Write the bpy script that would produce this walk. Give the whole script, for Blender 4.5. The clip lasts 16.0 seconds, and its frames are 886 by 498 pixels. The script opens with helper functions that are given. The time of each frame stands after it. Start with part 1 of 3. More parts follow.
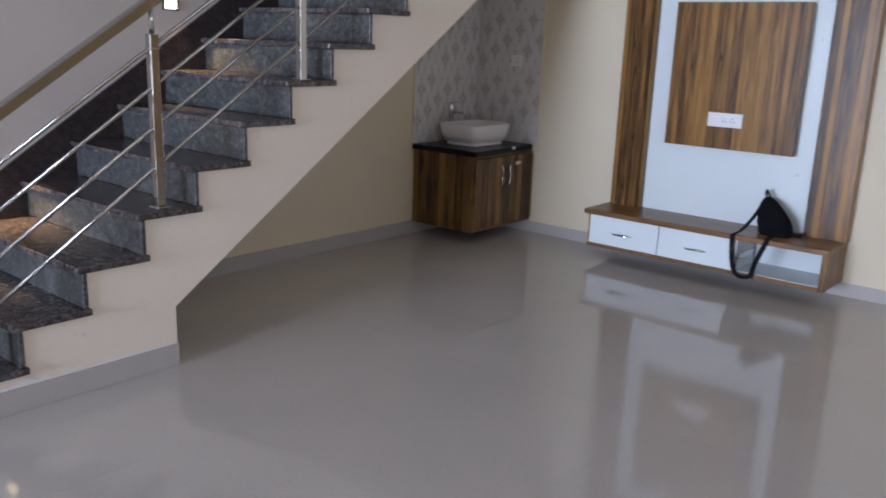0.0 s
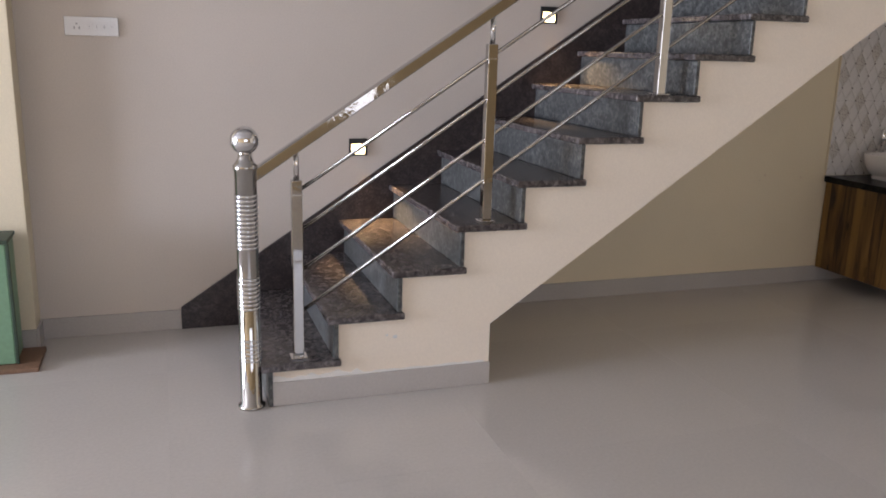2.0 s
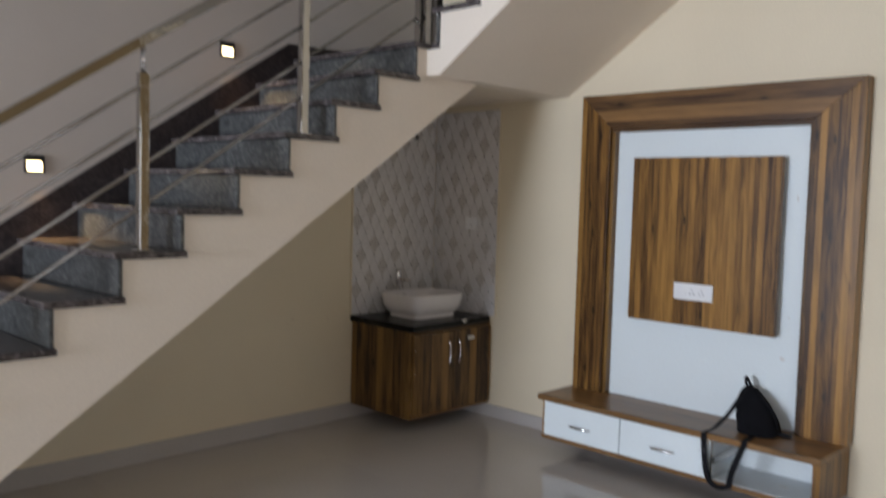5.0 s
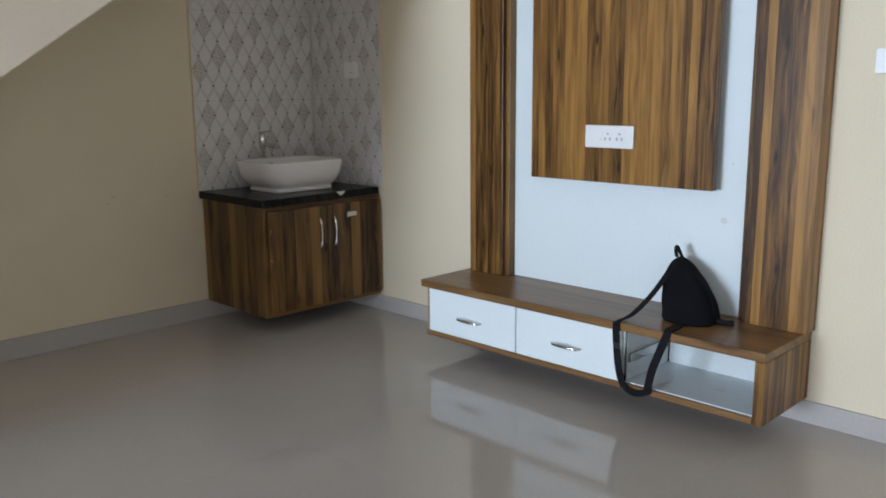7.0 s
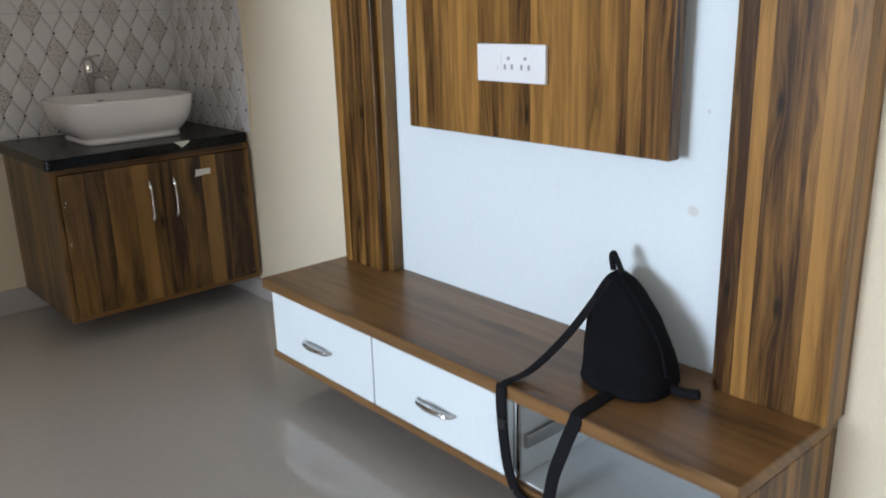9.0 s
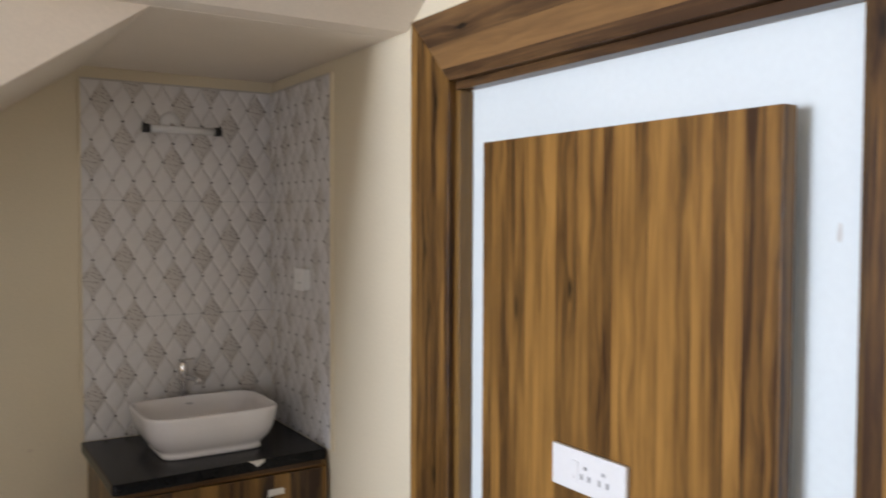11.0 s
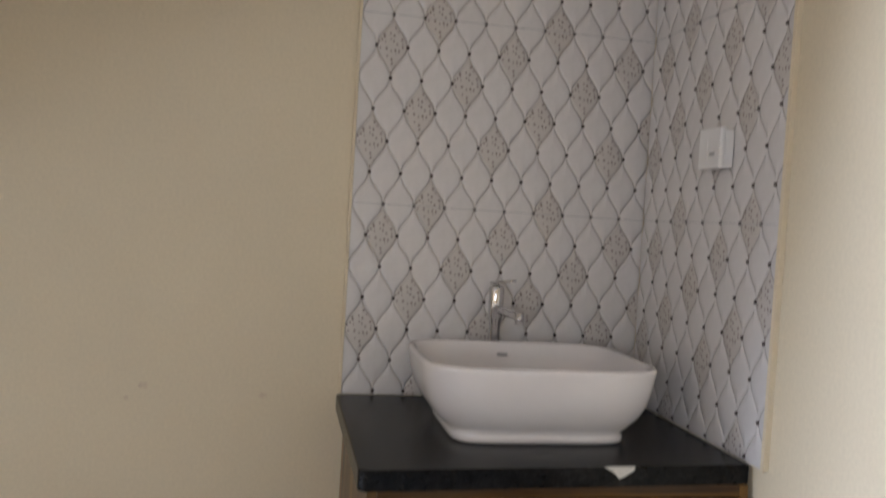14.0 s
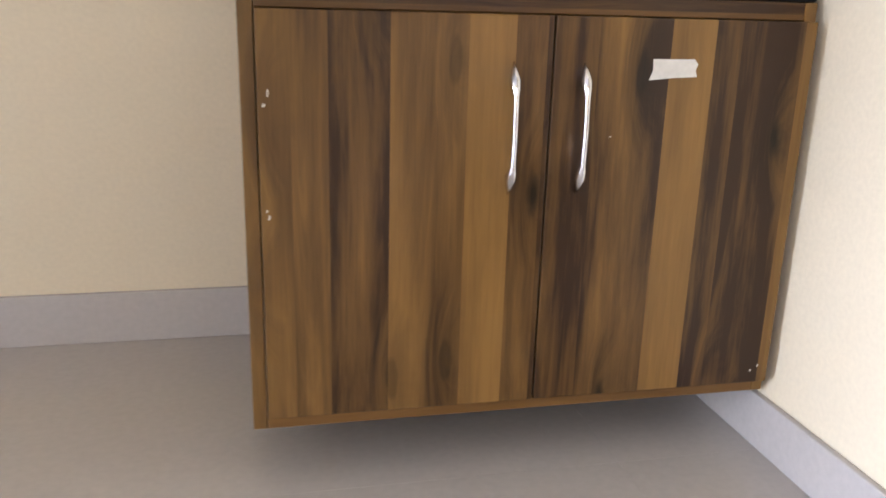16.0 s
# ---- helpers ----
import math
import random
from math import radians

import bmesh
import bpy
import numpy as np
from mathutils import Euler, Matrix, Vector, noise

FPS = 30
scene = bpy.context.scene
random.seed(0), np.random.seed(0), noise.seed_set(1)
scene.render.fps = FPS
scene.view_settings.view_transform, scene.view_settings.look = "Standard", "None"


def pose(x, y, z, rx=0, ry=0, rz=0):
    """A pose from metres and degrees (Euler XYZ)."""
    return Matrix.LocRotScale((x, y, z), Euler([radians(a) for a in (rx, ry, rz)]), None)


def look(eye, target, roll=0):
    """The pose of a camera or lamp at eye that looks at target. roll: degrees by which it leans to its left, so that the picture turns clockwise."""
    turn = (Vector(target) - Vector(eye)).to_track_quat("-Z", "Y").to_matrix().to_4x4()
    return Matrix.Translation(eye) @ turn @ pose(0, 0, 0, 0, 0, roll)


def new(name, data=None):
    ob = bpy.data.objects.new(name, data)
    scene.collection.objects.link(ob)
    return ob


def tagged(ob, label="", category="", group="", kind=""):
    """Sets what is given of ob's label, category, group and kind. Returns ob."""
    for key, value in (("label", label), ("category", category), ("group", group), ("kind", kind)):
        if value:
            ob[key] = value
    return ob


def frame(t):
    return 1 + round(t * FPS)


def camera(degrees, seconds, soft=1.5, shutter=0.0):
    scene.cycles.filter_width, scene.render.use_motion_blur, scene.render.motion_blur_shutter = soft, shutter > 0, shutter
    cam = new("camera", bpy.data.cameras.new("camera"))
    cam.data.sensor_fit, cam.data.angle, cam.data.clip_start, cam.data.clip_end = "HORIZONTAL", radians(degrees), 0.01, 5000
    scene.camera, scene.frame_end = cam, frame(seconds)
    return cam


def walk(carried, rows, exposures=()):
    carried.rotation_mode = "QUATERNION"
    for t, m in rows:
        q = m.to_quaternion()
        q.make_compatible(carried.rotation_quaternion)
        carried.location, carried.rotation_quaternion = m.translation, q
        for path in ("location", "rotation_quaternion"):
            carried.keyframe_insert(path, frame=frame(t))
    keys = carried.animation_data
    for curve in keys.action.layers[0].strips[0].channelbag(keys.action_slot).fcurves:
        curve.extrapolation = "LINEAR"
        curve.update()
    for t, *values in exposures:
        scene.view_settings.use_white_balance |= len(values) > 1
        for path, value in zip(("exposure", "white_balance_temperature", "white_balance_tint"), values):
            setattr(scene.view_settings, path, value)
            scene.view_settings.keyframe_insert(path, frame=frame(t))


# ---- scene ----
cam = camera(56.4, 16.0, soft=1.7, shutter=0.4)
PATH = [
    (0, (-0.38, -4.397, 1.531), (1.113, -3.159, 1.041), 2.1),
    (0.5, (-0.219, -4.467, 1.506), (1.117, -3.056, 1.035), 1.7),
    (1, (-0.075, -4.508, 1.507), (1.01, -2.897, 1.029), 1.4),
    (1.5, (0.068, -4.519, 1.507), (0.854, -2.746, 1.022), 0.6),
    (2, (0.28, -4.405, 1.485), (0.912, -2.566, 1.015), 1.6),
    (2.5, (0.493, -4.366, 1.528), (1.065, -2.487, 1.15), 3.0),
    (3, (0.617, -4.43, 1.603), (1.198, -2.526, 1.412), 4.1),
    (3.5, (0.657, -4.508, 1.654), (1.403, -2.653, 1.619), 3.4),
    (4, (0.674, -4.523, 1.676), (1.715, -2.816, 1.73), 3.0),
    (4.5, (0.7, -4.512, 1.666), (2.012, -3.003, 1.736), 2.7),
    (5, (0.817, -4.493, 1.58), (2.243, -3.097, 1.453), 1.6),
    (5.2, (0.896, -4.511, 1.553), (2.324, -3.13, 1.324), 1.1),
    (7.3, (2.456, -4.109, 1.247), (3.839, -2.727, 0.824), -1.2),
    (7.5, (2.649, -4.04, 1.241), (4.014, -2.655, 0.774), -1.8),
    (8, (3.094, -3.925, 1.183), (4.382, -2.502, 0.621), -2.8),
    (8.2, (3.253, -3.876, 1.163), (4.5, -2.434, 0.558), -3.2),
    (10.3, (3.895, -3.613, 1.505), (5.155, -2.092, 1.189), 0.7),
    (10.5, (3.932, -3.609, 1.556), (5.17, -2.054, 1.334), 0.7),
    (11, (3.94, -3.591, 1.644), (5.011, -1.903, 1.569), 0.2),
    (11.5, (3.984, -3.444, 1.636), (4.787, -1.614, 1.558), 0.5),
    (12, (4.078, -3.145, 1.616), (4.693, -1.243, 1.559), 2.2),
    (12.5, (4.211, -2.825, 1.611), (4.656, -0.875, 1.598), 3.6),
    (13, (4.28, -2.475, 1.558), (4.659, -0.511, 1.558), 3.7),
    (13.5, (4.306, -2.192, 1.372), (4.693, -0.23, 1.374), 3.6),
    (14, (4.319, -2.134, 1.195), (4.705, -0.173, 1.125), 3.5),
    (14.5, (4.337, -2.089, 1.057), (4.702, -0.14, 0.802), 2.2),
    (15, (4.393, -1.999, 0.923), (4.733, -0.084, 0.458), 1.2),
    (15.5, (4.481, -1.854, 0.758), (4.809, 0.035, 0.189), 0.6),
    (16, (4.523, -1.668, 0.674), (4.949, 0.202, 0.107), 1.6),
]
EXPOSURES = [
    (0, -0.40, 5750, 18), (1, -0.12, 6150, 20), (2, -0.05, 6400, 19), (2.5, 0.27, 6650, 20), (3.5, 0.28, 6650, 20), (4.5, -0.35, 6500, 17), (5.2, -0.50, 6250, 13),
    (7.5, -0.05, 5950, 9), (8.2, 0.0, 5950, 9), (10.4, 0.2, 6500, 15), (11.6, 0.2, 6500, 15), (12.0, 0.40, 6300, 17), (12.5, 0.28, 6250, 17), (13.2, 0.5, 6100, 13), (14, 0.7, 6100, 15), (15, 0.82, 6150, 15), (15.5, 1.4, 6200, 15), (16, 1.6, 6050, 18),
]
walk(cam, [(t, look(eye, target, roll)) for t, eye, target, roll in PATH], EXPOSURES)

# ---- light ----
world = bpy.data.worlds.new("world")
scene.world = world
world.use_nodes = True
wn = world.node_tree.nodes
sky = wn.new("ShaderNodeTexSky")
sky.sky_type = "NISHITA"
sky.sun_disc = False
sky.sun_elevation = radians(50)
sky.sun_rotation = radians(20)
world.node_tree.links.new(sky.outputs[0], wn["Background"].inputs[0])
wn["Background"].inputs[1].default_value = 0.12


def lamp(name, kind, energy, colour, m, **kw):
    d = bpy.data.lights.new(name, kind)
    d.energy, d.color = energy, colour
    if "size" in kw:
        d.shape, d.size, d.size_y = "RECTANGLE", kw["size"][0], kw["size"][1]
    if "radius" in kw:
        d.shadow_soft_size = kw["radius"]
    if "cone" in kw:
        d.spot_size, d.spot_blend = radians(kw["cone"]), 0.85
    ob = new(name, d)
    ob.matrix_world = m
    return ob


sun = lamp("sun", "SUN", 2.5, (1.0, 0.95, 0.88), look((0, 0, 10), (-2.9, -7.8, 0)))
sun.data.angle = radians(0.5)
lamp("west_doorway_daylight", "AREA", 1150, (0.80, 0.895, 1.0), look((-8.42, -2.1, 1.35), (0, -2.2, 1.25)), size=(3.0, 2.4))
lamp("assumed_south_window_fill", "AREA", 29, (0.90, 0.95, 1.0), look((1.2, -6.72, 1.55), (1.2, 0, 1.5)), size=(2.8, 1.5))

# ---- materials ----


def mat(name, colour, rough=0.5, metal=0.0, **kw):
    """A principled material with colour variation at two scales and a fine bump."""
    m = bpy.data.materials.new(name)
    m.use_nodes = True
    nt = m.node_tree
    b = nt.nodes["Principled BSDF"]
    b.inputs["Roughness"].default_value = rough
    b.inputs["Metallic"].default_value = metal
    b.inputs["Base Color"].default_value = (*colour, 1)
    if "coat" in kw:
        b.inputs["Coat Weight"].default_value = kw["coat"]
        b.inputs["Coat Roughness"].default_value = 0.08
    if kw.get("spec") is not None:
        b.inputs["Specular IOR Level"].default_value = kw["spec"]
    tc = nt.nodes.new("ShaderNodeTexCoord")
    var = kw.get("var", 0.0)
    if var:
        n1 = nt.nodes.new("ShaderNodeTexNoise")
        n1.inputs["Scale"].default_value = kw.get("scale", 1.5)
        n1.inputs["Detail"].default_value = 6
        n2 = nt.nodes.new("ShaderNodeTexNoise")
        n2.inputs["Scale"].default_value = kw.get("fine", 40)
        n2.inputs["Detail"].default_value = 4
        for n in (n1, n2):
            nt.links.new(tc.outputs["Object"], n.inputs["Vector"])
        add = nt.nodes.new("ShaderNodeMath")
        add.operation = "ADD"
        nt.links.new(n1.outputs[0], add.inputs[0])
        nt.links.new(n2.outputs[0], add.inputs[1])
        mr = nt.nodes.new("ShaderNodeMapRange")
        mr.inputs[1].default_value, mr.inputs[2].default_value = 0.7, 1.3
        mr.inputs[3].default_value, mr.inputs[4].default_value = 1 - var, 1 + var
        nt.links.new(add.outputs[0], mr.inputs[0])
        mix = nt.nodes.new("ShaderNodeVectorMath")
        mix.operation = "SCALE"
        mix.inputs[0].default_value = colour
        nt.links.new(mr.outputs[0], mix.inputs["Scale"])
        nt.links.new(mix.outputs[0], b.inputs["Base Color"])
        if kw.get("rvar"):
            rr = nt.nodes.new("ShaderNodeMapRange")
            rr.inputs[1].default_value, rr.inputs[2].default_value = 0.35, 0.65
            rr.inputs[3].default_value, rr.inputs[4].default_value = rough * (1 - kw["rvar"]), rough * (1 + kw["rvar"])
            nt.links.new(n1.outputs[0], rr.inputs[0])
            nt.links.new(rr.outputs[0], b.inputs["Roughness"])
        if kw.get("bump"):
            bp = nt.nodes.new("ShaderNodeBump")
            bp.inputs["Strength"].default_value = kw["bump"]
            bp.inputs["Distance"].default_value = 0.004
            nt.links.new(n2.outputs[0], bp.inputs["Height"])
            nt.links.new(bp.outputs[0], b.inputs["Normal"])
    return m


def wood(name, axis, light, dark, scale=14.0, figure=46.0, least=0.5, rough=0.32, spec=0.35):
    """Laminate of staves that run along one axis: pale plain ones and dark figured ones with knots."""
    m = bpy.data.materials.new(name)
    m.use_nodes = True
    nt = m.node_tree
    N, L = nt.nodes.new, nt.links.new
    b = nt.nodes["Principled BSDF"]
    b.inputs["Roughness"].default_value = rough
    b.inputs["Specular IOR Level"].default_value = spec

    def calc(op, p, q, r=None):
        n = N("ShaderNodeMath")
        n.operation = op
        for k, v in enumerate((p, q, r)):
            if isinstance(v, (int, float)):
                n.inputs[k].default_value = v
            elif v is not None:
                L(v, n.inputs[k])
        return n.outputs[0]

    def span(v, a, c, d, e):
        n = N("ShaderNodeMapRange")
        for k, w in enumerate((a, c, d, e)):
            n.inputs[k + 1].default_value = w
        L(v, n.inputs[0])
        return n.outputs[0]

    def at(p, q, r):
        n = N("ShaderNodeCombineXYZ")
        for k, v in enumerate((p, q, r)):
            if isinstance(v, (int, float)):
                n.inputs[k].default_value = v
            else:
                L(v, n.inputs[k])
        return n.outputs[0]

    def cloud(vec, detail, rough_, warp):
        n = N("ShaderNodeTexNoise")
        n.inputs["Scale"].default_value = 1.0
        n.inputs["Detail"].default_value = detail
        n.inputs["Roughness"].default_value = rough_
        n.inputs["Distortion"].default_value = warp
        L(vec, n.inputs["Vector"])
        return n.outputs[0]

    tc = N("ShaderNodeTexCoord")
    sep = N("ShaderNodeSeparateXYZ")
    L(tc.outputs["Object"], sep.inputs[0])
    x, y, z = sep.outputs
    across, along = {"z": ((x, y), z), "y": ((x, z), y), "x": ((y, z), x)}[axis]
    u = calc("ADD", across[0], across[1])
    vor = N("ShaderNodeTexVoronoi")
    vor.voronoi_dimensions = "1D"
    vor.inputs["Scale"].default_value = scale
    L(u, vor.inputs["W"])
    tone = N("ShaderNodeSeparateColor")
    L(vor.outputs["Color"], tone.inputs[0])
    pale, seed = tone.outputs[0], calc("MULTIPLY", tone.outputs[1], 37.0)
    # knots, each with a soft dark halo drawn out along the grain
    kv = N("ShaderNodeTexVoronoi")
    kv.voronoi_dimensions = "2D"
    wob = calc("MULTIPLY_ADD", cloud(at(calc("MULTIPLY", u, 30.0), calc("MULTIPLY", along, 14.0), seed), 3, 0.6, 0.0), 0.14, calc("MULTIPLY", u, 9.0))
    L(at(wob, calc("MULTIPLY", along, 2.7), 0.0), kv.inputs["Vector"])
    kv.inputs["Scale"].default_value = 1.0
    near = kv.outputs["Distance"]
    chosen = N("ShaderNodeSeparateColor")
    L(kv.outputs["Color"], chosen.inputs[0])
    plain = calc("MAXIMUM", span(pale, 0.5, 0.66, 0.0, 1.0), span(chosen.outputs[0], 0.62, 0.72, 0.0, 1.0))
    knot = calc("MAXIMUM", calc("MULTIPLY", span(near, 0.03, 0.095, 0.12, 0.74), span(near, 0.085, 0.32, 1.0, 1.36)), plain)
    knot = calc("MINIMUM", knot, 1.0)
    # flowing figure that bends round the knots, and fine pores
    bend = calc("MULTIPLY_ADD", span(near, 0.0, 0.30, 0.8, 0.0), 1.0, calc("MULTIPLY", u, figure))
    fig = cloud(at(bend, calc("MULTIPLY", along, 2.0), seed), 6, 0.62, 0.45)
    slow = cloud(at(calc("MULTIPLY", u, 13.0), calc("MULTIPLY", along, 1.3), seed), 2, 0.5, 0.4)
    fine = cloud(at(calc("MULTIPLY", u, 210.0), calc("MULTIPLY", along, 9.0), seed), 4, 0.6, 0.2)
    amount = span(pale, 0.3, 0.9, 1.0, least)
    f = calc("MULTIPLY_ADD", pale, 0.62, 0.13)
    f = calc("MULTIPLY_ADD", calc("MULTIPLY", span(fig, 0.3, 0.7, -0.40, 0.30), amount), 1.0, f)
    f = calc("MULTIPLY_ADD", span(slow, 0.3, 0.7, -0.16, 0.16), 1.0, f)
    f = calc("MULTIPLY_ADD", span(fine, 0.3, 0.7, -0.07, 0.07), 1.0, f)
    ramp = N("ShaderNodeValToRGB")
    ramp.color_ramp.elements[0].position, ramp.color_ramp.elements[0].color = 0.0, (*dark, 1)
    ramp.color_ramp.elements[1].position, ramp.color_ramp.elements[1].color = 0.85, (*light, 1)
    mid = ramp.color_ramp.elements.new(0.42)
    mid.color = (*[0.48 * p + 0.52 * q for p, q in zip(light, dark)], 1)
    L(f, ramp.inputs[0])
    fin = N("ShaderNodeVectorMath")
    fin.operation = "SCALE"
    L(ramp.outputs[0], fin.inputs[0])
    L(knot, fin.inputs["Scale"])
    L(fin.outputs[0], b.inputs["Base Color"])
    bp = N("ShaderNodeBump")
    bp.inputs["Strength"].default_value = 0.08
    bp.inputs["Distance"].default_value = 0.002
    L(fine, bp.inputs["Height"])
    L(bp.outputs[0], b.inputs["Normal"])
    return m


def granite(name, base, fleck, dark, rough=0.12, spec=0.5, grain=130, cloudy=9):
    m = bpy.data.materials.new(name)
    m.use_nodes = True
    nt = m.node_tree
    N, L = nt.nodes.new, nt.links.new
    b = nt.nodes["Principled BSDF"]
    b.inputs["Roughness"].default_value = rough
    b.inputs["Specular IOR Level"].default_value = spec
    tc = N("ShaderNodeTexCoord")
    v = N("ShaderNodeTexVoronoi")
    v.inputs["Scale"].default_value = grain
    v.inputs["Randomness"].default_value = 1
    L(tc.outputs["Object"], v.inputs["Vector"])
    s = N("ShaderNodeSeparateColor")
    L(v.outputs["Color"], s.inputs[0])
    big = N("ShaderNodeTexNoise")
    big.inputs["Scale"].default_value = cloudy
    big.inputs["Detail"].default_value = 8
    big.inputs["Roughness"].default_value = 0.68
    L(tc.outputs["Object"], big.inputs["Vector"])
    add = N("ShaderNodeMath")
    add.operation = "MULTIPLY_ADD"
    add.inputs[1].default_value = 0.46
    L(s.outputs[0], add.inputs[0])
    bm_ = N("ShaderNodeMapRange")
    bm_.inputs[1].default_value, bm_.inputs[2].default_value = 0.3, 0.7
    bm_.inputs[3].default_value, bm_.inputs[4].default_value = -0.1, 0.62
    L(big.outputs[0], bm_.inputs[0])
    L(bm_.outputs[0], add.inputs[2])
    r = N("ShaderNodeValToRGB")
    r.color_ramp.elements[0].position, r.color_ramp.elements[0].color = 0.1, (*dark, 1)
    r.color_ramp.elements[1].position, r.color_ramp.elements[1].color = 0.95, (*fleck, 1)
    e = r.color_ramp.elements.new(0.5)
    e.color = (*base, 1)
    L(add.outputs[0], r.inputs[0])
    L(r.outputs[0], b.inputs["Base Color"])
    return m


def glow(name, colour, strength):
    m = bpy.data.materials.new(name)
    m.use_nodes = True
    b = m.node_tree.nodes["Principled BSDF"]
    b.inputs["Base Color"].default_value = (*colour, 1)
    b.inputs["Emission Color"].default_value = (*colour, 1)
    b.inputs["Emission Strength"].default_value = strength
    return m


def speckled(name):
    m = mat(name, (0.62, 0.60, 0.58), 0.22, var=0.1, scale=12, fine=160)
    nt = m.node_tree
    N, L = nt.nodes.new, nt.links.new
    b = nt.nodes["Principled BSDF"]
    tc = N("ShaderNodeTexCoord")
    v = N("ShaderNodeTexVoronoi")
    v.inputs["Scale"].default_value = 85
    L(tc.outputs["Object"], v.inputs["Vector"])
    r = N("ShaderNodeValToRGB")
    r.color_ramp.elements[0].position, r.color_ramp.elements[0].color = 0.20, (0.26, 0.22, 0.21, 1)
    r.color_ramp.elements[1].position, r.color_ramp.elements[1].color = 0.34, (0.60, 0.57, 0.55, 1)
    L(v.outputs["Distance"], r.inputs[0])
    L(r.outputs[0], b.inputs["Base Color"])
    return m


CREAM = mat("cream_wall_paint", (0.74, 0.65, 0.49), 0.62, var=0.05, scale=1.3, fine=120, bump=0.12, spec=0.3)
STAIR_WALL = mat("cool_lit_wall_tint", (0.61, 0.55, 0.50), 0.62, var=0.05, scale=1.3, fine=120, bump=0.12, spec=0.3)
STRINGER = mat("pale_cream_paint", (0.86, 0.765, 0.655), 0.6, var=0.04, scale=1.6, fine=110, bump=0.12, spec=0.3)
WHITE_PLASTER = mat("white_plaster", (0.80, 0.78, 0.75), 0.7, var=0.03, scale=1.2, fine=120, bump=0.1)
TAUPE = mat("taupe_unseen_wall", (0.24, 0.21, 0.19), 0.7, var=0.04, scale=1, fine=120, bump=0.1)
OCHRE = mat("ochre_unseen_wall", (0.44, 0.32, 0.17), 0.7, var=0.04, scale=1, fine=120, bump=0.1)
CEILING_GREY = mat("grey_unseen_ceiling", (0.52, 0.50, 0.48), 0.75, var=0.03, scale=1.2, fine=120, bump=0.1)
FLOOR_TILE = mat("polished_beige_floor_tile", (0.52, 0.485, 0.45), 0.08, var=0.05, scale=1.1, fine=70, rvar=0.3, spec=0.6)
GROUT = mat("beige_grout", (0.40, 0.37, 0.345), 0.8, var=0.1, scale=8, fine=200)
BASEBOARD = mat("skirting_tile", (0.47, 0.44, 0.42), 0.2, var=0.06, scale=2, fine=80)
GRANITE = granite("grey_granite", (0.070, 0.073, 0.074), (0.165, 0.168, 0.158), (0.030, 0.031, 0.031), 0.3, grain=75, cloudy=26)
GRANITE_TREAD = granite("brown_grey_granite", (0.074, 0.062, 0.062), (0.19, 0.165, 0.165), (0.028, 0.023, 0.024), 0.22, grain=75, cloudy=26)
GRANITE_DARK = granite("dark_brown_granite", (0.034, 0.024, 0.024), (0.075, 0.055, 0.055), (0.016, 0.012, 0.013), 0.3, grain=110, cloudy=28)
BLACK_STONE = granite("black_granite", (0.006, 0.006, 0.0065), (0.022, 0.021, 0.021), (0.003, 0.003, 0.003), 0.26, 0.16)
STEEL = mat("polished_stainless_steel", (0.46, 0.44, 0.42), 0.05, 1.0, var=0.04, scale=6, fine=11, bump=0.3)
CHROME = mat("chrome", (0.70, 0.70, 0.72), 0.08, 1.0)
TEAK = wood("teak_laminate_upright", "z", (0.37, 0.188, 0.047), (0.046, 0.019, 0.006), scale=27.0, least=0.85)
TEAK_LEVEL = wood("teak_laminate_level", "y", (0.27, 0.145, 0.055), (0.060, 0.029, 0.013))
TEAK_SHADED = wood("teak_laminate_shaded", "z", (0.262, 0.140, 0.038), (0.034, 0.015, 0.006), scale=14.0, figure=24.0)
TEAK_X = wood("teak_laminate_rail", "x", (0.22, 0.110, 0.030), (0.044, 0.019, 0.007))
WHITE_LAM = mat("glossy_white_laminate", (0.77, 0.835, 0.86), 0.16, var=0.02, scale=2, fine=60)
NICHE = mat("pale_grey_white_laminate", (0.70, 0.75, 0.77), 0.35, var=0.04, scale=4, fine=60)
PLASTIC = mat("white_switch_plastic", (0.82, 0.82, 0.83), 0.3, var=0.02, scale=9, fine=90)
GREY_PLASTIC = mat("grey_plastic", (0.40, 0.40, 0.42), 0.4, var=0.05, scale=9, fine=90)
BLACK_PLASTIC = mat("black_plastic", (0.014, 0.014, 0.016), 0.4, var=0.1, scale=9, fine=90)
CERAMIC = mat("white_ceramic", (0.82, 0.79, 0.80), 0.1, var=0.012, scale=3, fine=50, spec=0.6)
TILE_WHITE = mat("white_glazed_tile", (0.72, 0.70, 0.70), 0.14, var=0.03, scale=9, fine=70, spec=0.55)
TILE_GROUND = mat("taupe_tile_ground", (0.55, 0.515, 0.485), 0.4, var=0.08, scale=12, fine=90)
TILE_SPECK = speckled("speckled_glazed_tile")
STUD = mat("dark_brown_stud", (0.035, 0.02, 0.018), 0.3, var=0.1, scale=30, fine=90)
FABRIC = mat("black_bag_fabric", (0.006, 0.006, 0.008), 0.9, spec=0.15, var=0.3, scale=12, fine=300, bump=0.5)
WEBBING = mat("black_webbing", (0.008, 0.008, 0.010), 0.85, spec=0.2, var=0.25, scale=30, fine=400, bump=0.5)
PAPER = mat("off_white_sticker", (0.68, 0.66, 0.62), 0.6, var=0.08, scale=40, fine=150)
GREEN = mat("pale_green_paint", (0.17, 0.30, 0.19), 0.45, var=0.1, scale=3, fine=50)
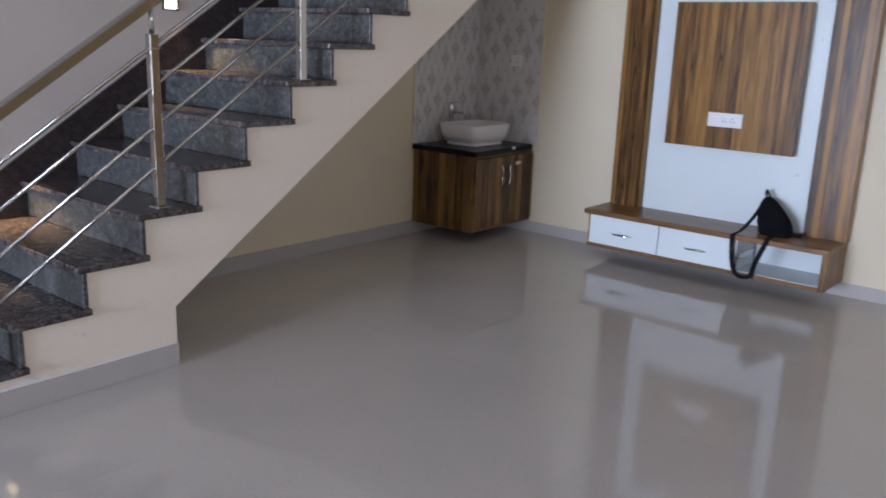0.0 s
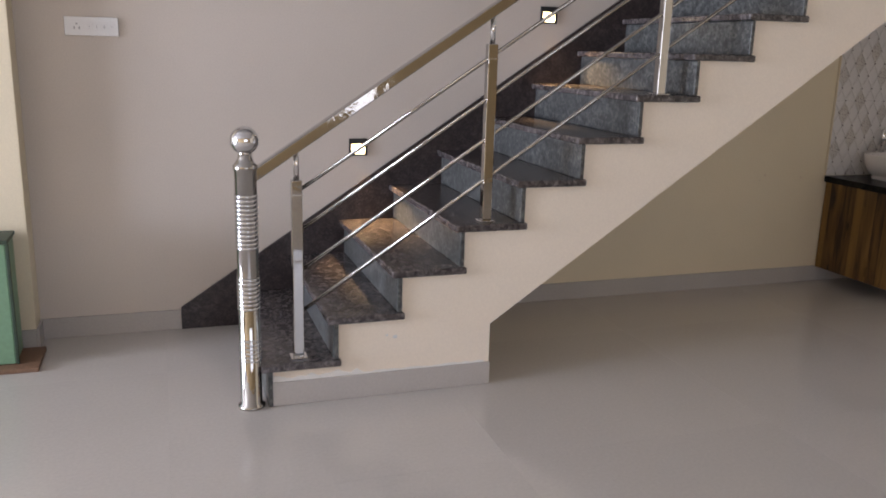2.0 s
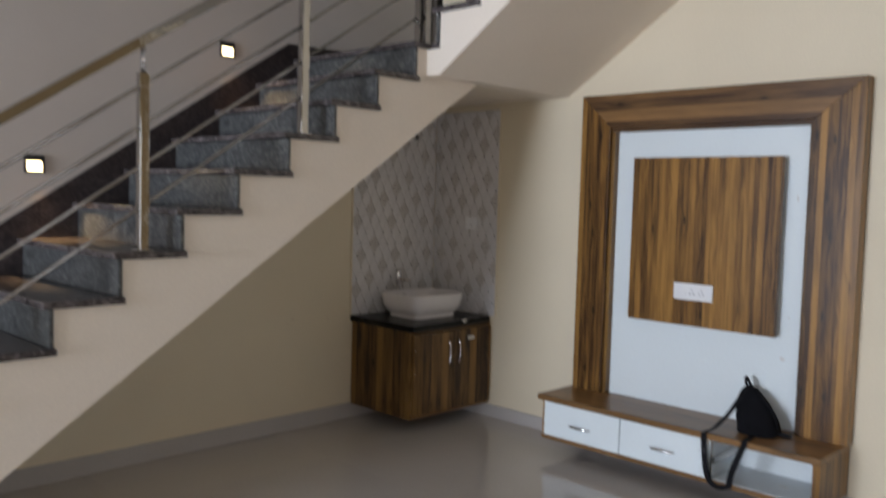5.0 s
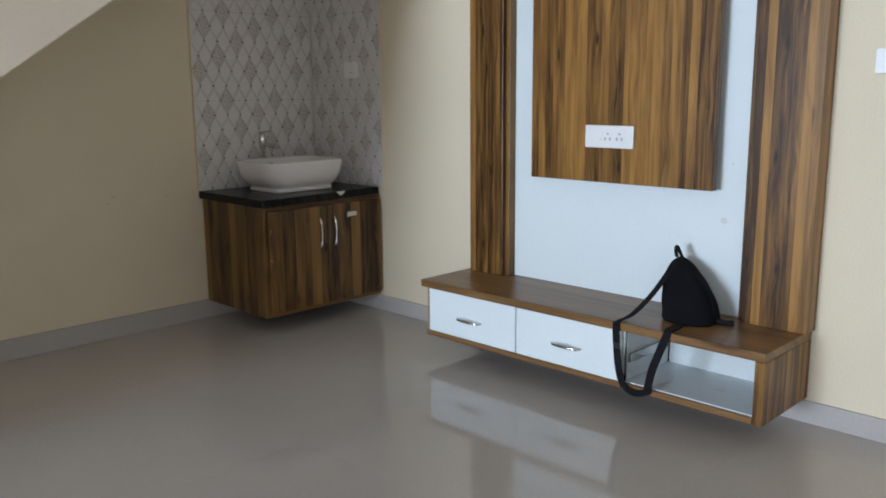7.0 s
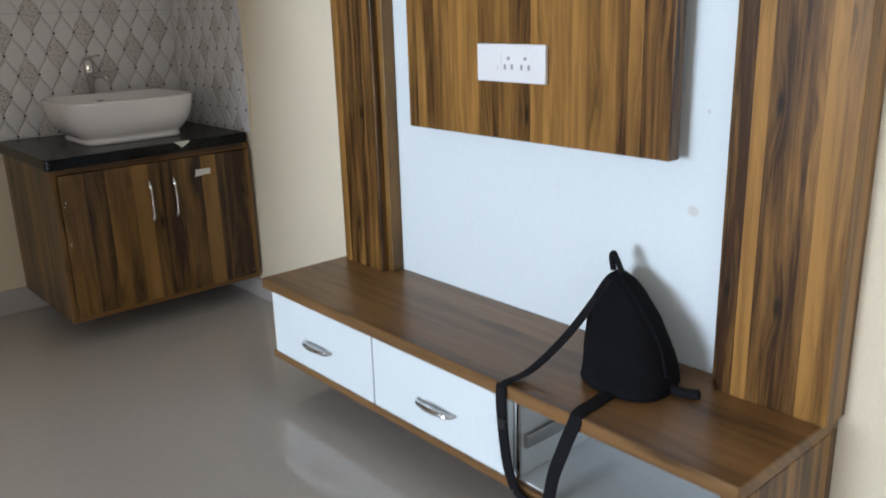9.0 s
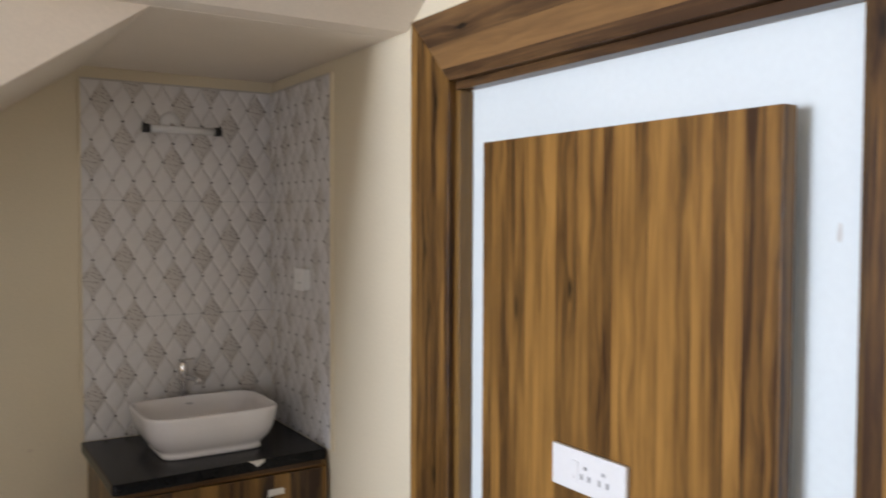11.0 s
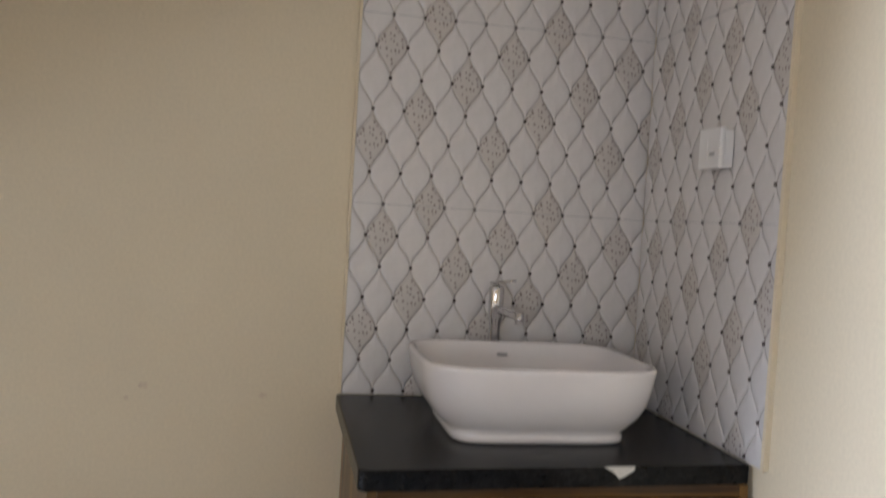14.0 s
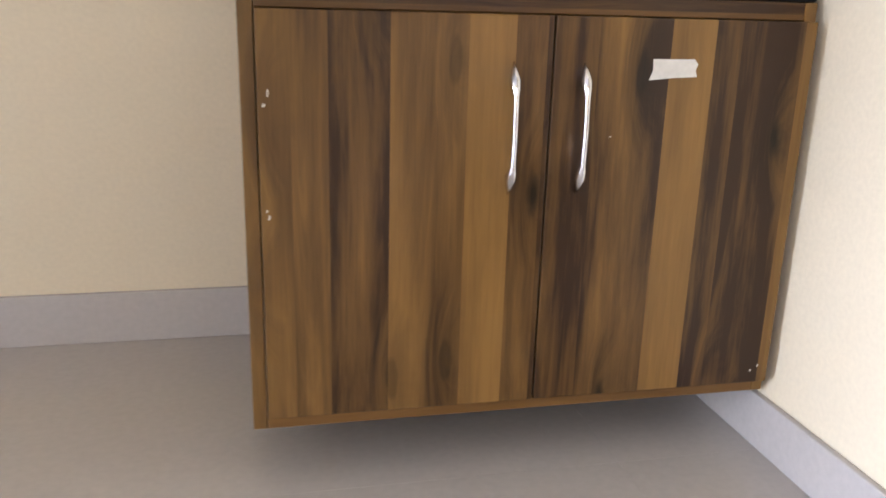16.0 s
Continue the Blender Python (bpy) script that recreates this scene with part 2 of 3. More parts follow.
GREEN_DARK = mat("dark_green_paint", (0.035, 0.06, 0.04), 0.5, var=0.15, scale=5, fine=60)
BOARD = mat("brown_plywood", (0.20, 0.11, 0.065), 0.6, var=0.2, scale=4, fine=60)
TUBE_GLASS = mat("frosted_white_tube", (0.80, 0.80, 0.80), 0.25, var=0.02, scale=9, fine=90)
WARM = glow("warm_lamp_glow", (1.0, 0.76, 0.38), 9.0)
PINK_SMUDGE = mat("pinkish_filler_patch", (0.66, 0.555, 0.425), 0.7, var=0.08, scale=30, fine=90)
SMUDGE = mat("grey_smudge", (0.66, 0.67, 0.66), 0.4, var=0.15, scale=30, fine=90)

# ---- mesh helpers ----


def part(name, bm, material, parent=None, label="", smooth=False):
    me = bpy.data.meshes.new(name)
    bmesh.ops.recalc_face_normals(bm, faces=bm.faces)
    if smooth:
        for f in bm.faces:
            f.smooth = True
    bm.to_mesh(me)
    bm.free()
    me.materials.append(material)
    ob = new(name, me)
    ob.parent = parent
    if label:
        tagged(ob, label)
    return ob


def thing(name, place, label, category, group="", kind=""):
    ob = new(name)
    ob.empty_display_size = 0.1
    ob.matrix_world = Matrix.Translation(place)
    return tagged(ob, label, category, group, kind)


def under(ob, parent):
    """Parent at the thing's base without moving the part."""
    ob.parent = parent
    ob.matrix_parent_inverse = Matrix.Translation(parent.matrix_basis.translation).inverted()
    return ob


def P(name, bm, material, parent, label="", smooth=False):
    top = parent
    ob = part(name, bm, material, None, label, smooth)
    if top.parent is None:
        return under(ob, top)
    ob.parent = top
    return ob


def box(x0, x1, y0, y1, z0, z1, bevel=0.0, bm=None):
    """A box between two corners, with its edges rounded."""
    own = bmesh.new()
    bmesh.ops.create_cube(own, size=1.0)
    for v in own.verts:
        v.co = Vector(((x0 + x1) / 2 + v.co.x * (x1 - x0), (y0 + y1) / 2 + v.co.y * (y1 - y0), (z0 + z1) / 2 + v.co.z * (z1 - z0)))
    if bevel:
        bmesh.ops.bevel(own, geom=own.edges[:], offset=bevel, segments=2, profile=0.5, affect="EDGES")
    if bm is None:
        return own
    me = bpy.data.meshes.new("tmp")
    own.to_mesh(me)
    own.free()
    bm.from_mesh(me)
    bpy.data.meshes.remove(me)
    return bm


def prism(pts, axis, a, b, bevel=0.0):
    """A polygon in the plane across an axis, drawn out from a to b. Axis y: points are (x, z); axis x: (y, z); axis z: (x, y)."""
    bm = bmesh.new()

    def at(p, d):
        return {"y": (p[0], d, p[1]), "x": (d, p[0], p[1]), "z": (p[0], p[1], d)}[axis]

    lo = [bm.verts.new(at(p, a)) for p in pts]
    hi = [bm.verts.new(at(p, b)) for p in pts]
    n = len(pts)
    bm.faces.new(lo)
    bm.faces.new(hi[::-1])
    for i in range(n):
        bm.faces.new((lo[i], hi[i], hi[(i + 1) % n], lo[(i + 1) % n]))
    if bevel:
        bmesh.ops.bevel(bm, geom=bm.edges[:], offset=bevel, segments=2, profile=0.5, affect="EDGES")
    return bm


def tube(pts, radii, n=14, squash=1.0, bm=None, up=Vector((0, 0, 1))):
    """A swept round tube through points, with a radius for each, closed at both ends."""
    bm = bm or bmesh.new()
    pts = [Vector(p) for p in pts]
    if not isinstance(radii, (list, tuple)):
        radii = [radii] * len(pts)
    rings = []
    for i, p in enumerate(pts):
        d = (pts[min(i + 1, len(pts) - 1)] - pts[max(i - 1, 0)]).normalized()
        s = d.cross(up)
        if s.length < 1e-3:
            s = d.cross(Vector((0, 1, 0)))
        s.normalize()
        w = s.cross(d).normalized()
        rings.append([bm.verts.new(p + radii[i] * (math.cos(2 * math.pi * k / n) * s + squash * math.sin(2 * math.pi * k / n) * w)) for k in range(n)])
    for r0, r1 in zip(rings, rings[1:]):
        for k in range(n):
            bm.faces.new((r0[k], r0[(k + 1) % n], r1[(k + 1) % n], r1[k]))
    bm.faces.new(rings[0][::-1])
    bm.faces.new(rings[-1])
    return bm


def turned(cx, cy, profile, n=28):
    """A body of revolution about an upright axis; profile rows are (radius, z)."""
    return tube([(cx, cy, z) for _, z in profile], [r for r, _ in profile], n, up=Vector((0, 1, 0)))


def bar(p, q, w, h, bevel=0.004):
    """A rectangular bar from p to q."""
    p, q = Vector(p), Vector(q)
    d = (q - p).normalized()
    s = d.cross(Vector((0, 0, 1))).normalized()
    u = s.cross(d)
    bm = bmesh.new()
    r = [[bm.verts.new(c + a * w / 2 * s + b * h / 2 * u) for a, b in ((-1, -1), (1, -1), (1, 1), (-1, 1))] for c in (p, q)]
    for k in range(4):
        bm.faces.new((r[0][k], r[0][(k + 1) % 4], r[1][(k + 1) % 4], r[1][k]))
    bm.faces.new(r[0][::-1])
    bm.faces.new(r[1])
    bmesh.ops.bevel(bm, geom=bm.edges[:], offset=bevel, segments=2, profile=0.5, affect="EDGES")
    return bm


def ribbon(pts, widths, thick, side):
    """A flat strap through points; side gives the direction across it at each point."""
    bm = bmesh.new()
    pts = [Vector(p) for p in pts]
    rows = []
    for i, p in enumerate(pts):
        d = (pts[min(i + 1, len(pts) - 1)] - pts[max(i - 1, 0)]).normalized()
        s = Vector(side[i]) - Vector(side[i]).dot(d) * d
        s.normalize()
        u = s.cross(d)
        rows.append([bm.verts.new(p + a * widths / 2 * s + b * thick / 2 * u) for a, b in ((-1, -1), (1, -1), (1, 1), (-1, 1))])
    for r0, r1 in zip(rows, rows[1:]):
        for k in range(4):
            bm.faces.new((r0[k], r0[(k + 1) % 4], r1[(k + 1) % 4], r1[k]))
    bm.faces.new(rows[0][::-1])
    bm.faces.new(rows[-1])
    return bm


def smooth_path(pts, steps=8):
    """Catmull-Rom through the points."""
    v = [Vector(p) for p in pts]
    v = [2 * v[0] - v[1]] + v + [2 * v[-1] - v[-2]]
    out = []
    for i in range(1, len(v) - 2):
        for k in range(steps):
            t = k / steps
            a, b, c, d = v[i - 1:i + 3]
            out.append(0.5 * (2 * b + (c - a) * t + (2 * a - 5 * b + 4 * c - d) * t * t + (3 * b - 3 * c + d - a) * t ** 3))
    return out + [v[-2]]


# ---- the plan ----
X_EAST = 5.30          # tv wall
X_WEST, Y_SOUTH = -8.5, -6.8
RISE, GOING = 0.187, 0.2786
X_FIRST = 0.651        # face of the first riser
Y_OUT = -1.115         # open side of the first flight
Z_LAND = 13 * RISE
X_FLIGHT2 = 4.09       # open side of the upper flight
Y_FLIGHT2 = -1.20
Z_CEIL, Z_TOP = 3.36, 5.9
Z_SOFFIT = 2.25


def structure(name, bm, material, label, category):
    ob = part(name, bm, material)
    return tagged(ob, label, category, kind="structure")


# one wall in two colours: cool light painted in above the flight, cream below it
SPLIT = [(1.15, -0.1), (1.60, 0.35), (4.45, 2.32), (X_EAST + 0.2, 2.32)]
structure("wall_north", prism([(X_WEST - 0.2, -0.1)] + SPLIT + [(X_EAST + 0.2, Z_TOP), (X_WEST - 0.2, Z_TOP)], "y", 0, 0.2), STAIR_WALL, "plain wall beside the stairs, cool mauve daylight put into its colour", "wall")
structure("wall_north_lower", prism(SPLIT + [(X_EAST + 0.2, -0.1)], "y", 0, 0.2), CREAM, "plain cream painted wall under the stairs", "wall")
structure("wall_east", box(X_EAST, X_EAST + 0.2, Y_SOUTH - 0.2, 0, -0.1, Z_TOP), CREAM, "cream painted wall behind the television unit", "wall")

bm = box(X_WEST - 0.2, X_WEST, -0.5, 0, -0.1, Z_TOP)
box(X_WEST - 0.2, X_WEST, Y_SOUTH - 0.2, -3.7, -0.1, Z_TOP, bm=bm)
box(X_WEST - 0.2, X_WEST, -3.7, -0.5, 2.6, Z_TOP, bm=bm)
structure("wall_west", bm, TAUPE, "unseen wall with a wide doorway, toned taupe to cut bounce", "wall")
bm = box(X_WEST, -0.2, Y_SOUTH - 0.2, Y_SOUTH, -0.1, Z_TOP)
box(2.6, X_EAST, Y_SOUTH - 0.2, Y_SOUTH, -0.1, Z_TOP, bm=bm)
box(-0.2, 2.6, Y_SOUTH - 0.2, Y_SOUTH, -0.1, 0.8, bm=bm)
box(-0.2, 2.6, Y_SOUTH - 0.2, Y_SOUTH, 2.3, Z_TOP, bm=bm)
structure("wall_south", bm, OCHRE, "unseen wall with an assumed window, toned ochre to gild reflections", "wall")
structure("ground", box(-40, 40, -40, 40, -0.35, -0.15), GROUT, "plain pale ground outside the house", "ground")

# unseen ceiling of the hall, greyed to cut bounce, open over both flights
bm = box(X_WEST, X_FLIGHT2 - 0.05, Y_SOUTH, -1.2, Z_CEIL, Z_CEIL + 0.19)
box(X_FLIGHT2 - 0.05, X_EAST, Y_SOUTH, -3.0, Z_CEIL, Z_CEIL + 0.19, bm=bm)
structure("ceiling", bm, CEILING_GREY, "unseen ceiling, greyed to cut bounced light", "ceiling")
structure("ceiling", box(X_WEST, X_EAST, Y_SOUTH, 0, Z_TOP, Z_TOP + 0.15), CEILING_GREY, "unseen ceiling over the stairwell, greyed to cut bounced light", "ceiling")

# pier that stands out from the north wall
structure("wall_pier", box(-1.25, -0.345, -0.16, -0.0005, 0, Z_CEIL, 0.004), CREAM, "cream painted pier standing out from the wall", "wall")

# skirting of the walls
BB = 0.105
for x0, x1, y0, y1 in ((-0.345, 0.333, -0.012, 0), (-1.25, -0.345, -0.172, -0.16), (-0.345, -0.333, -0.16, -0.012), (1.66, 4.53, -0.012, 0), (4.53, X_EAST, -0.012, 0)):
    structure("baseboard", box(x0, x1, y0, y1, 0, BB, 0.002), BASEBOARD, "grey beige tile skirting along the wall", "baseboard")
structure("baseboard", box(X_EAST - 0.012, X_EAST, Y_SOUTH, -0.012, 0, 0.088, 0.002), BASEBOARD, "grey beige tile skirting along the wall", "baseboard")
ragged = [(0.668 + 0.028 * i, BB + 0.004 + 0.030 * random.random() * (1 if i < 14 else 0.25)) for i in range(35)]
structure("trim", prism([(0.668, BB + 0.0005)] + ragged + [(1.62, BB + 0.0005)], "y", Y_OUT - 0.004, Y_OUT), WHITE_PLASTER, "ragged white filler above the stair skirting", "filler")
structure("baseboard", box(0.656, 1.648, Y_OUT - 0.010, Y_OUT, 0, BB, 0.002), BASEBOARD, "grey beige tile skirting on the stair side", "baseboard")


# ---- stairs ----
def riser_x(k):
    return X_FIRST + GOING * (k - 1)


SLOPE = RISE / GOING


def staircase_lower():
    st = thing("staircase", (0.66, -0.55, 0), "lower stair flight with grey granite steps and a cream side", "staircase")
    pts = [(0.656, 0.0)]
    for k in range(1, 14):
        x = riser_x(k) + 0.022
        pts += [(x, RISE * (k - 1) - (0.030 if k > 1 else 0)), (x, RISE * k - 0.030)]
    pts[1] = (0.673, 0.0)
    pts = pts[1:]
    xe = 4.511
    pts += [(X_EAST - 0.002, Z_LAND - 0.030), (X_EAST - 0.002, Z_SOFFIT), (xe, Z_SOFFIT), (1.645, 0.285), (1.645, 0.0)]
    P("stringer", prism(pts, "y", Y_OUT, -0.002), STRINGER, st, "cream painted concrete stair body")
    for k in range(1, 13):
        P("tread", box(riser_x(k) - 0.028, riser_x(k + 1) + 0.030, Y_OUT - 0.026, -0.003, RISE * k - 0.030, RISE * k, 0.006), GRANITE_TREAD, st)
    for k in range(1, 14):
        P("riser", box(riser_x(k), riser_x(k) + 0.020, Y_OUT - 0.012, -0.004, RISE * (k - 1) + 0.0005, RISE * k - 0.031, 0.003), GRANITE, st)
    bm = box(riser_x(13) - 0.028, X_FLIGHT2 + 0.01, Y_OUT - 0.026, -0.003, Z_LAND - 0.030, Z_LAND, 0.006)
    P("landing_edge", bm, GRANITE_TREAD, st)
    P("landing_floor", box(X_FLIGHT2 + 0.012, X_EAST - 0.003, Y_OUT - 0.08, -0.003, Z_LAND - 0.029, Z_LAND, 0.004), GRANITE_TREAD, st)
    # dark granite skirting that climbs the wall
    o = 0.118 - SLOPE * 0.333
    pts = [(0.333, 0.0), (0.333, 0.118), (3.93, 3.93 * SLOPE + o - 0.005), (4.6, 2.545), (X_EAST - 0.003, 2.545), (X_EAST - 0.003, Z_LAND + 0.001), (riser_x(13) + 0.1, Z_LAND + 0.001), (riser_x(13) + 0.1, 2.3), (0.85, 0.0)]
    P("wall_skirting", prism(pts, "y", -0.018, -0.0015), GRANITE_DARK, st, "dark brown granite skirting climbing the wall")
    return st


staircase_lower()


def staircase_upper():
    st = thing("staircase", (X_FLIGHT2 + 0.6, Y_FLIGHT2, Z_LAND), "upper stair flight turning off the landing with grey steps", "staircase")
    n = 6
    pts = []
    for k in range(1, n + 1):
        y = Y_FLIGHT2 - GOING * (k - 1) - 0.022
        pts += [(y, Z_LAND + RISE * (k - 1) - 0.03), (y, Z_LAND + RISE * k - 0.03)]
    ye = Y_FLIGHT2 - GOING * n
    pts += [(ye, Z_LAND + RISE * n - 0.03), (ye, Z_SOFFIT + SLOPE * (Y_FLIGHT2 - ye) - 0.005), (Y_FLIGHT2 - 0.022, Z_SOFFIT)]
    P("stringer", prism(pts, "x", X_FLIGHT2, X_EAST - 0.002), STRINGER, st, "pale painted concrete stair body")
    for k in range(1, n + 1):
        y = Y_FLIGHT2 - GOING * (k - 1)
        z = Z_LAND + RISE * k
        P("tread", box(X_FLIGHT2 - 0.026, X_EAST - 0.003, y - GOING - 0.040, y + 0.028, z - 0.030, z, 0.006), GRANITE_TREAD, st)
        P("riser", box(X_FLIGHT2 - 0.012, X_EAST - 0.004, y - 0.020, y, z - RISE + 0.0005, z - 0.031, 0.003), GRANITE, st)
    return st


staircase_upper()
structure("landing_soffit", box(X_FLIGHT2 + 0.002, X_EAST - 0.003, Y_FLIGHT2 - 0.021, Y_OUT - 0.001, Z_SOFFIT + 0.001, Z_LAND - 0.032), STRINGER, "pale painted underside of the landing edge", "soffit")

for x, z, w, h in ((4.005, 0.742, 0.026, 0.020), (4.296, 0.722, 0.022, 0.018), (3.965, 0.71, 0.012, 0.012)):
    bm = bmesh.new()
    bmesh.ops.create_circle(bm, cap_ends=True, segments=11, radius=0.5)
    for v in bm.verts:
        k = 0.6 + 0.6 * random.random()
        v.co = Vector((x + v.co.x * w * k, -0.0008, z + v.co.y * h * k))
    tagged(part("paint_smudge", bm, PINK_SMUDGE), "faint pinkish patch on the cream wall", "stain", kind="structure")
for x, z, w, h in ((1.20, 0.262, 0.030, 0.016), (1.165, 0.272, 0.012, 0.010)):
    bm = bmesh.new()
    bmesh.ops.create_circle(bm, cap_ends=True, segments=9, radius=0.5)
    for v in bm.verts:
        k = 0.6 + 0.6 * random.random()
        v.co = Vector((x + v.co.x * w * k, Y_OUT - 0.0008, z + v.co.y * h * k))
    tagged(part("paint_smudge", bm, SMUDGE), "faint grey smudge on the stair side", "stain", kind="structure")

# ---- railing ----
Y_RAIL = -1.055
rail = thing("stair_railing", (0.6, Y_RAIL, 0), "polished steel stair railing with a round newel post", "railing")
newel_xy = (0.585, -1.095)
newel = P("newel_post", turned(*newel_xy, [(0.056, 0.0), (0.056, 0.012), (0.044, 0.02), (0.044, 1.0), (0.048, 1.004), (0.048, 1.02), (0.036, 1.035), (0.028, 1.05), (0.026, 1.075)]), STEEL, rail, "thick round polished steel post", True)
nb = bmesh.new()
bmesh.ops.create_uvsphere(nb, u_segments=28, v_segments=18, radius=0.056, matrix=Matrix.Translation((*newel_xy, 1.118)))
P("ball", nb, CHROME, newel, "mirror polished steel ball", True)
for z0, count in ((0.90, 13), (0.56, 8), (0.30, 6)):
    for i in range(count):
        z = z0 - i * 0.0175
        P("ring", turned(*newel_xy, [(0.0435, z - 0.006), (0.0472, z - 0.003), (0.0472, z + 0.003), (0.0435, z + 0.006)], 24), CHROME, newel, "", True)


def line_z(x):
    """Height of the tread line at the middle of each tread."""
    return RISE + (x - (X_FIRST + GOING / 2)) * SLOPE


POST_X = [riser_x(k) + GOING / 2 for k in (1, 4, 7, 10)]
for x in POST_X:
    z = line_z(x)
    post = P("post", box(x - 0.022, x + 0.022, Y_RAIL - 0.020, Y_RAIL + 0.020, z, z + 0.765, 0.004), STEEL, rail, "square brushed steel post")
    P("stub", turned(x, Y_RAIL, [(0.012, z + 0.763), (0.012, z + 0.89)], 16), CHROME, post, "", True)
    P("foot_plate", box(x - 0.036, x + 0.036, Y_RAIL - 0.034, Y_RAIL + 0.034, z, z + 0.006, 0.002), CHROME, post)
    P("collar", box(x - 0.024, x + 0.024, Y_RAIL - 0.022, Y_RAIL + 0.022, z + 0.70, z + 0.706, 0.001), CHROME, post)
x_end = 4.075
for px, py in ((x_end, Y_RAIL - 0.02), (X_FLIGHT2 + 0.055, Y_FLIGHT2 - 0.20)):
    zz = Z_LAND if py > -1.2 else Z_LAND + RISE
    post = P("post", box(px - 0.024, px + 0.024, py - 0.024, py + 0.024, zz, zz + 0.78, 0.004), STEEL, rail, "square brushed steel post")
    P("stub", turned(px, py, [(0.012, zz + 0.778), (0.012, zz + 0.89)], 16), CHROME, post, "", True)
P("post", box(x_end + 0.05, x_end + 0.098, -1.155, -1.105, Z_LAND, Z_LAND + 0.90, 0.004), STEEL, rail, "square steel corner post of the landing")
z_at = lambda x, h: line_z(x) + h
P("handrail", bar((0.610, Y_RAIL - 0.022, z_at(0.610, 0.905)), (x_end + 0.02, Y_RAIL, z_at(x_end + 0.02, 0.905)), 0.052, 0.044), STEEL, rail, "sloping square steel handrail")
y2 = Y_FLIGHT2 - 1.6
P("handrail", bar((X_FLIGHT2 + 0.055, -1.13, Z_LAND + 0.92), (X_FLIGHT2 + 0.055, y2, Z_LAND + 0.95 + SLOPE * (-1.13 - y2)), 0.052, 0.044), STEEL, rail)
for h in (0.715, 0.545, 0.372, 0.195):
    P("rod", tube([(POST_X[0], Y_RAIL - 0.004, z_at(POST_X[0], h)), (x_end, Y_RAIL - 0.004, z_at(x_end, h))], 0.0085, 12), STEEL, rail, "", True)
    P("rod", tube([(X_FLIGHT2 + 0.055, -1.13, Z_LAND + h + 0.08), (X_FLIGHT2 + 0.055, y2, Z_LAND + h + 0.1 + SLOPE * (-1.13 - y2))], 0.0085, 12), STEEL, rail, "", True)

# ---- step lamps on the wall ----
for x, z in ((1.288, 0.957), (2.384, 1.688), (3.493, 2.427)):
    s = thing("step_light", (x, 0, z), "small square step light, lit warm, in the stair wall", "wall light", "step lights along the stair wall")
    bm = box(x - 0.050, x + 0.050, -0.012, -0.0005, z + 0.016, z + 0.046)
    box(x - 0.050, x + 0.050, -0.012, -0.0005, z - 0.046, z - 0.038, bm=bm)
    box(x - 0.050, x - 0.038, -0.012, -0.0005, z - 0.038, z + 0.016, bm=bm)
    box(x + 0.038, x + 0.050, -0.012, -0.0005, z - 0.038, z + 0.016, bm=bm)
    P("frame", bm, BLACK_PLASTIC, s, "dark square frame")
    P("lens", box(x - 0.038, x + 0.038, -0.007, -0.0005, z - 0.038, z + 0.016), WARM, s, "glowing warm lens")
    lamp("step_light_lamp", "SPOT", 42.0, (1.0, 0.66, 0.30), look((x, -0.028, z - 0.01), (x + 0.06, -0.24, z - 0.42)), radius=0.015, cone=76)


# ---- switch plates ----
def switch_plate(label, origin, across, up, w, h, marks, deep=0.0):
    """A plate on a wall; marks are (u, v, width, height, material) from its lower corner."""
    o, a, u = Vector(origin), Vector(across), Vector(up)
    nrm = a.cross(u)
    s = thing("switch_plate", o, label, "switch plate")

    def slab(u0, u1, v0, v1, d0, d1, bev):
        bm = bmesh.new()
        bmesh.ops.create_cube(bm, size=1.0)
        for v in bm.verts:
            p, q, r = (u0 + u1) / 2 + v.co.x * (u1 - u0), (v0 + v1) / 2 + v.co.y * (v1 - v0), (d0 + d1) / 2 + v.co.z * (d1 - d0)
            v.co = o + p * a + q * u + r * nrm
        if bev:
            bmesh.ops.bevel(bm, geom=bm.edges[:], offset=bev, segments=3, profile=0.5, affect="EDGES")
        return bm

    if deep:
        P("back_box", slab(0.004, w - 0.004, 0.004, h - 0.004, 0.0005, deep, 0.002), PLASTIC, s)
        o = o + deep * nrm
    P("plate", slab(0, w, 0, h, 0.0005, 0.014, 0.004), PLASTIC, s)
    for name, u0, v0, du, dv, m in marks:
        P(name, slab(u0, u0 + du, v0, v0 + dv, 0.0135, 0.0165, 0.001), m, s)
    return s


def socket(u, v, s=1.0):
    return [("slot", u - 0.004 * s, v + 0.008 * s, 0.008 * s, 0.007 * s, GREY_PLASTIC), ("slot", u - 0.014 * s, v - 0.014 * s, 0.006 * s, 0.012 * s, GREY_PLASTIC), ("slot", u + 0.008 * s, v - 0.014 * s, 0.006 * s, 0.012 * s, GREY_PLASTIC)]


rockers = [("rocker", 0.098 + i * 0.033, 0.020, 0.026, 0.046, PLASTIC) for i in range(4)] + [("mark", 0.107 + i * 0.033, 0.034, 0.008, 0.016, GREY_PLASTIC) for i in range(4)]
switch_plate("long white switch plate with a socket on the wall", (-0.130, 0, 1.502), (1, 0, 0), (0, 0, 1), 0.240, 0.087, socket(0.055, 0.043) + rockers)
switch_plate("white socket plate on the wood panel", (5.2055, -2.101, 1.023), (0, -1, 0), (0, 0, 1), 0.240, 0.096, socket(0.116, 0.048, 1.1) + socket(0.174, 0.048, 1.1) + [("rocker", 0.070, 0.022, 0.022, 0.050, PLASTIC), ("mark", 0.078, 0.030, 0.005, 0.010, GREY_PLASTIC)])
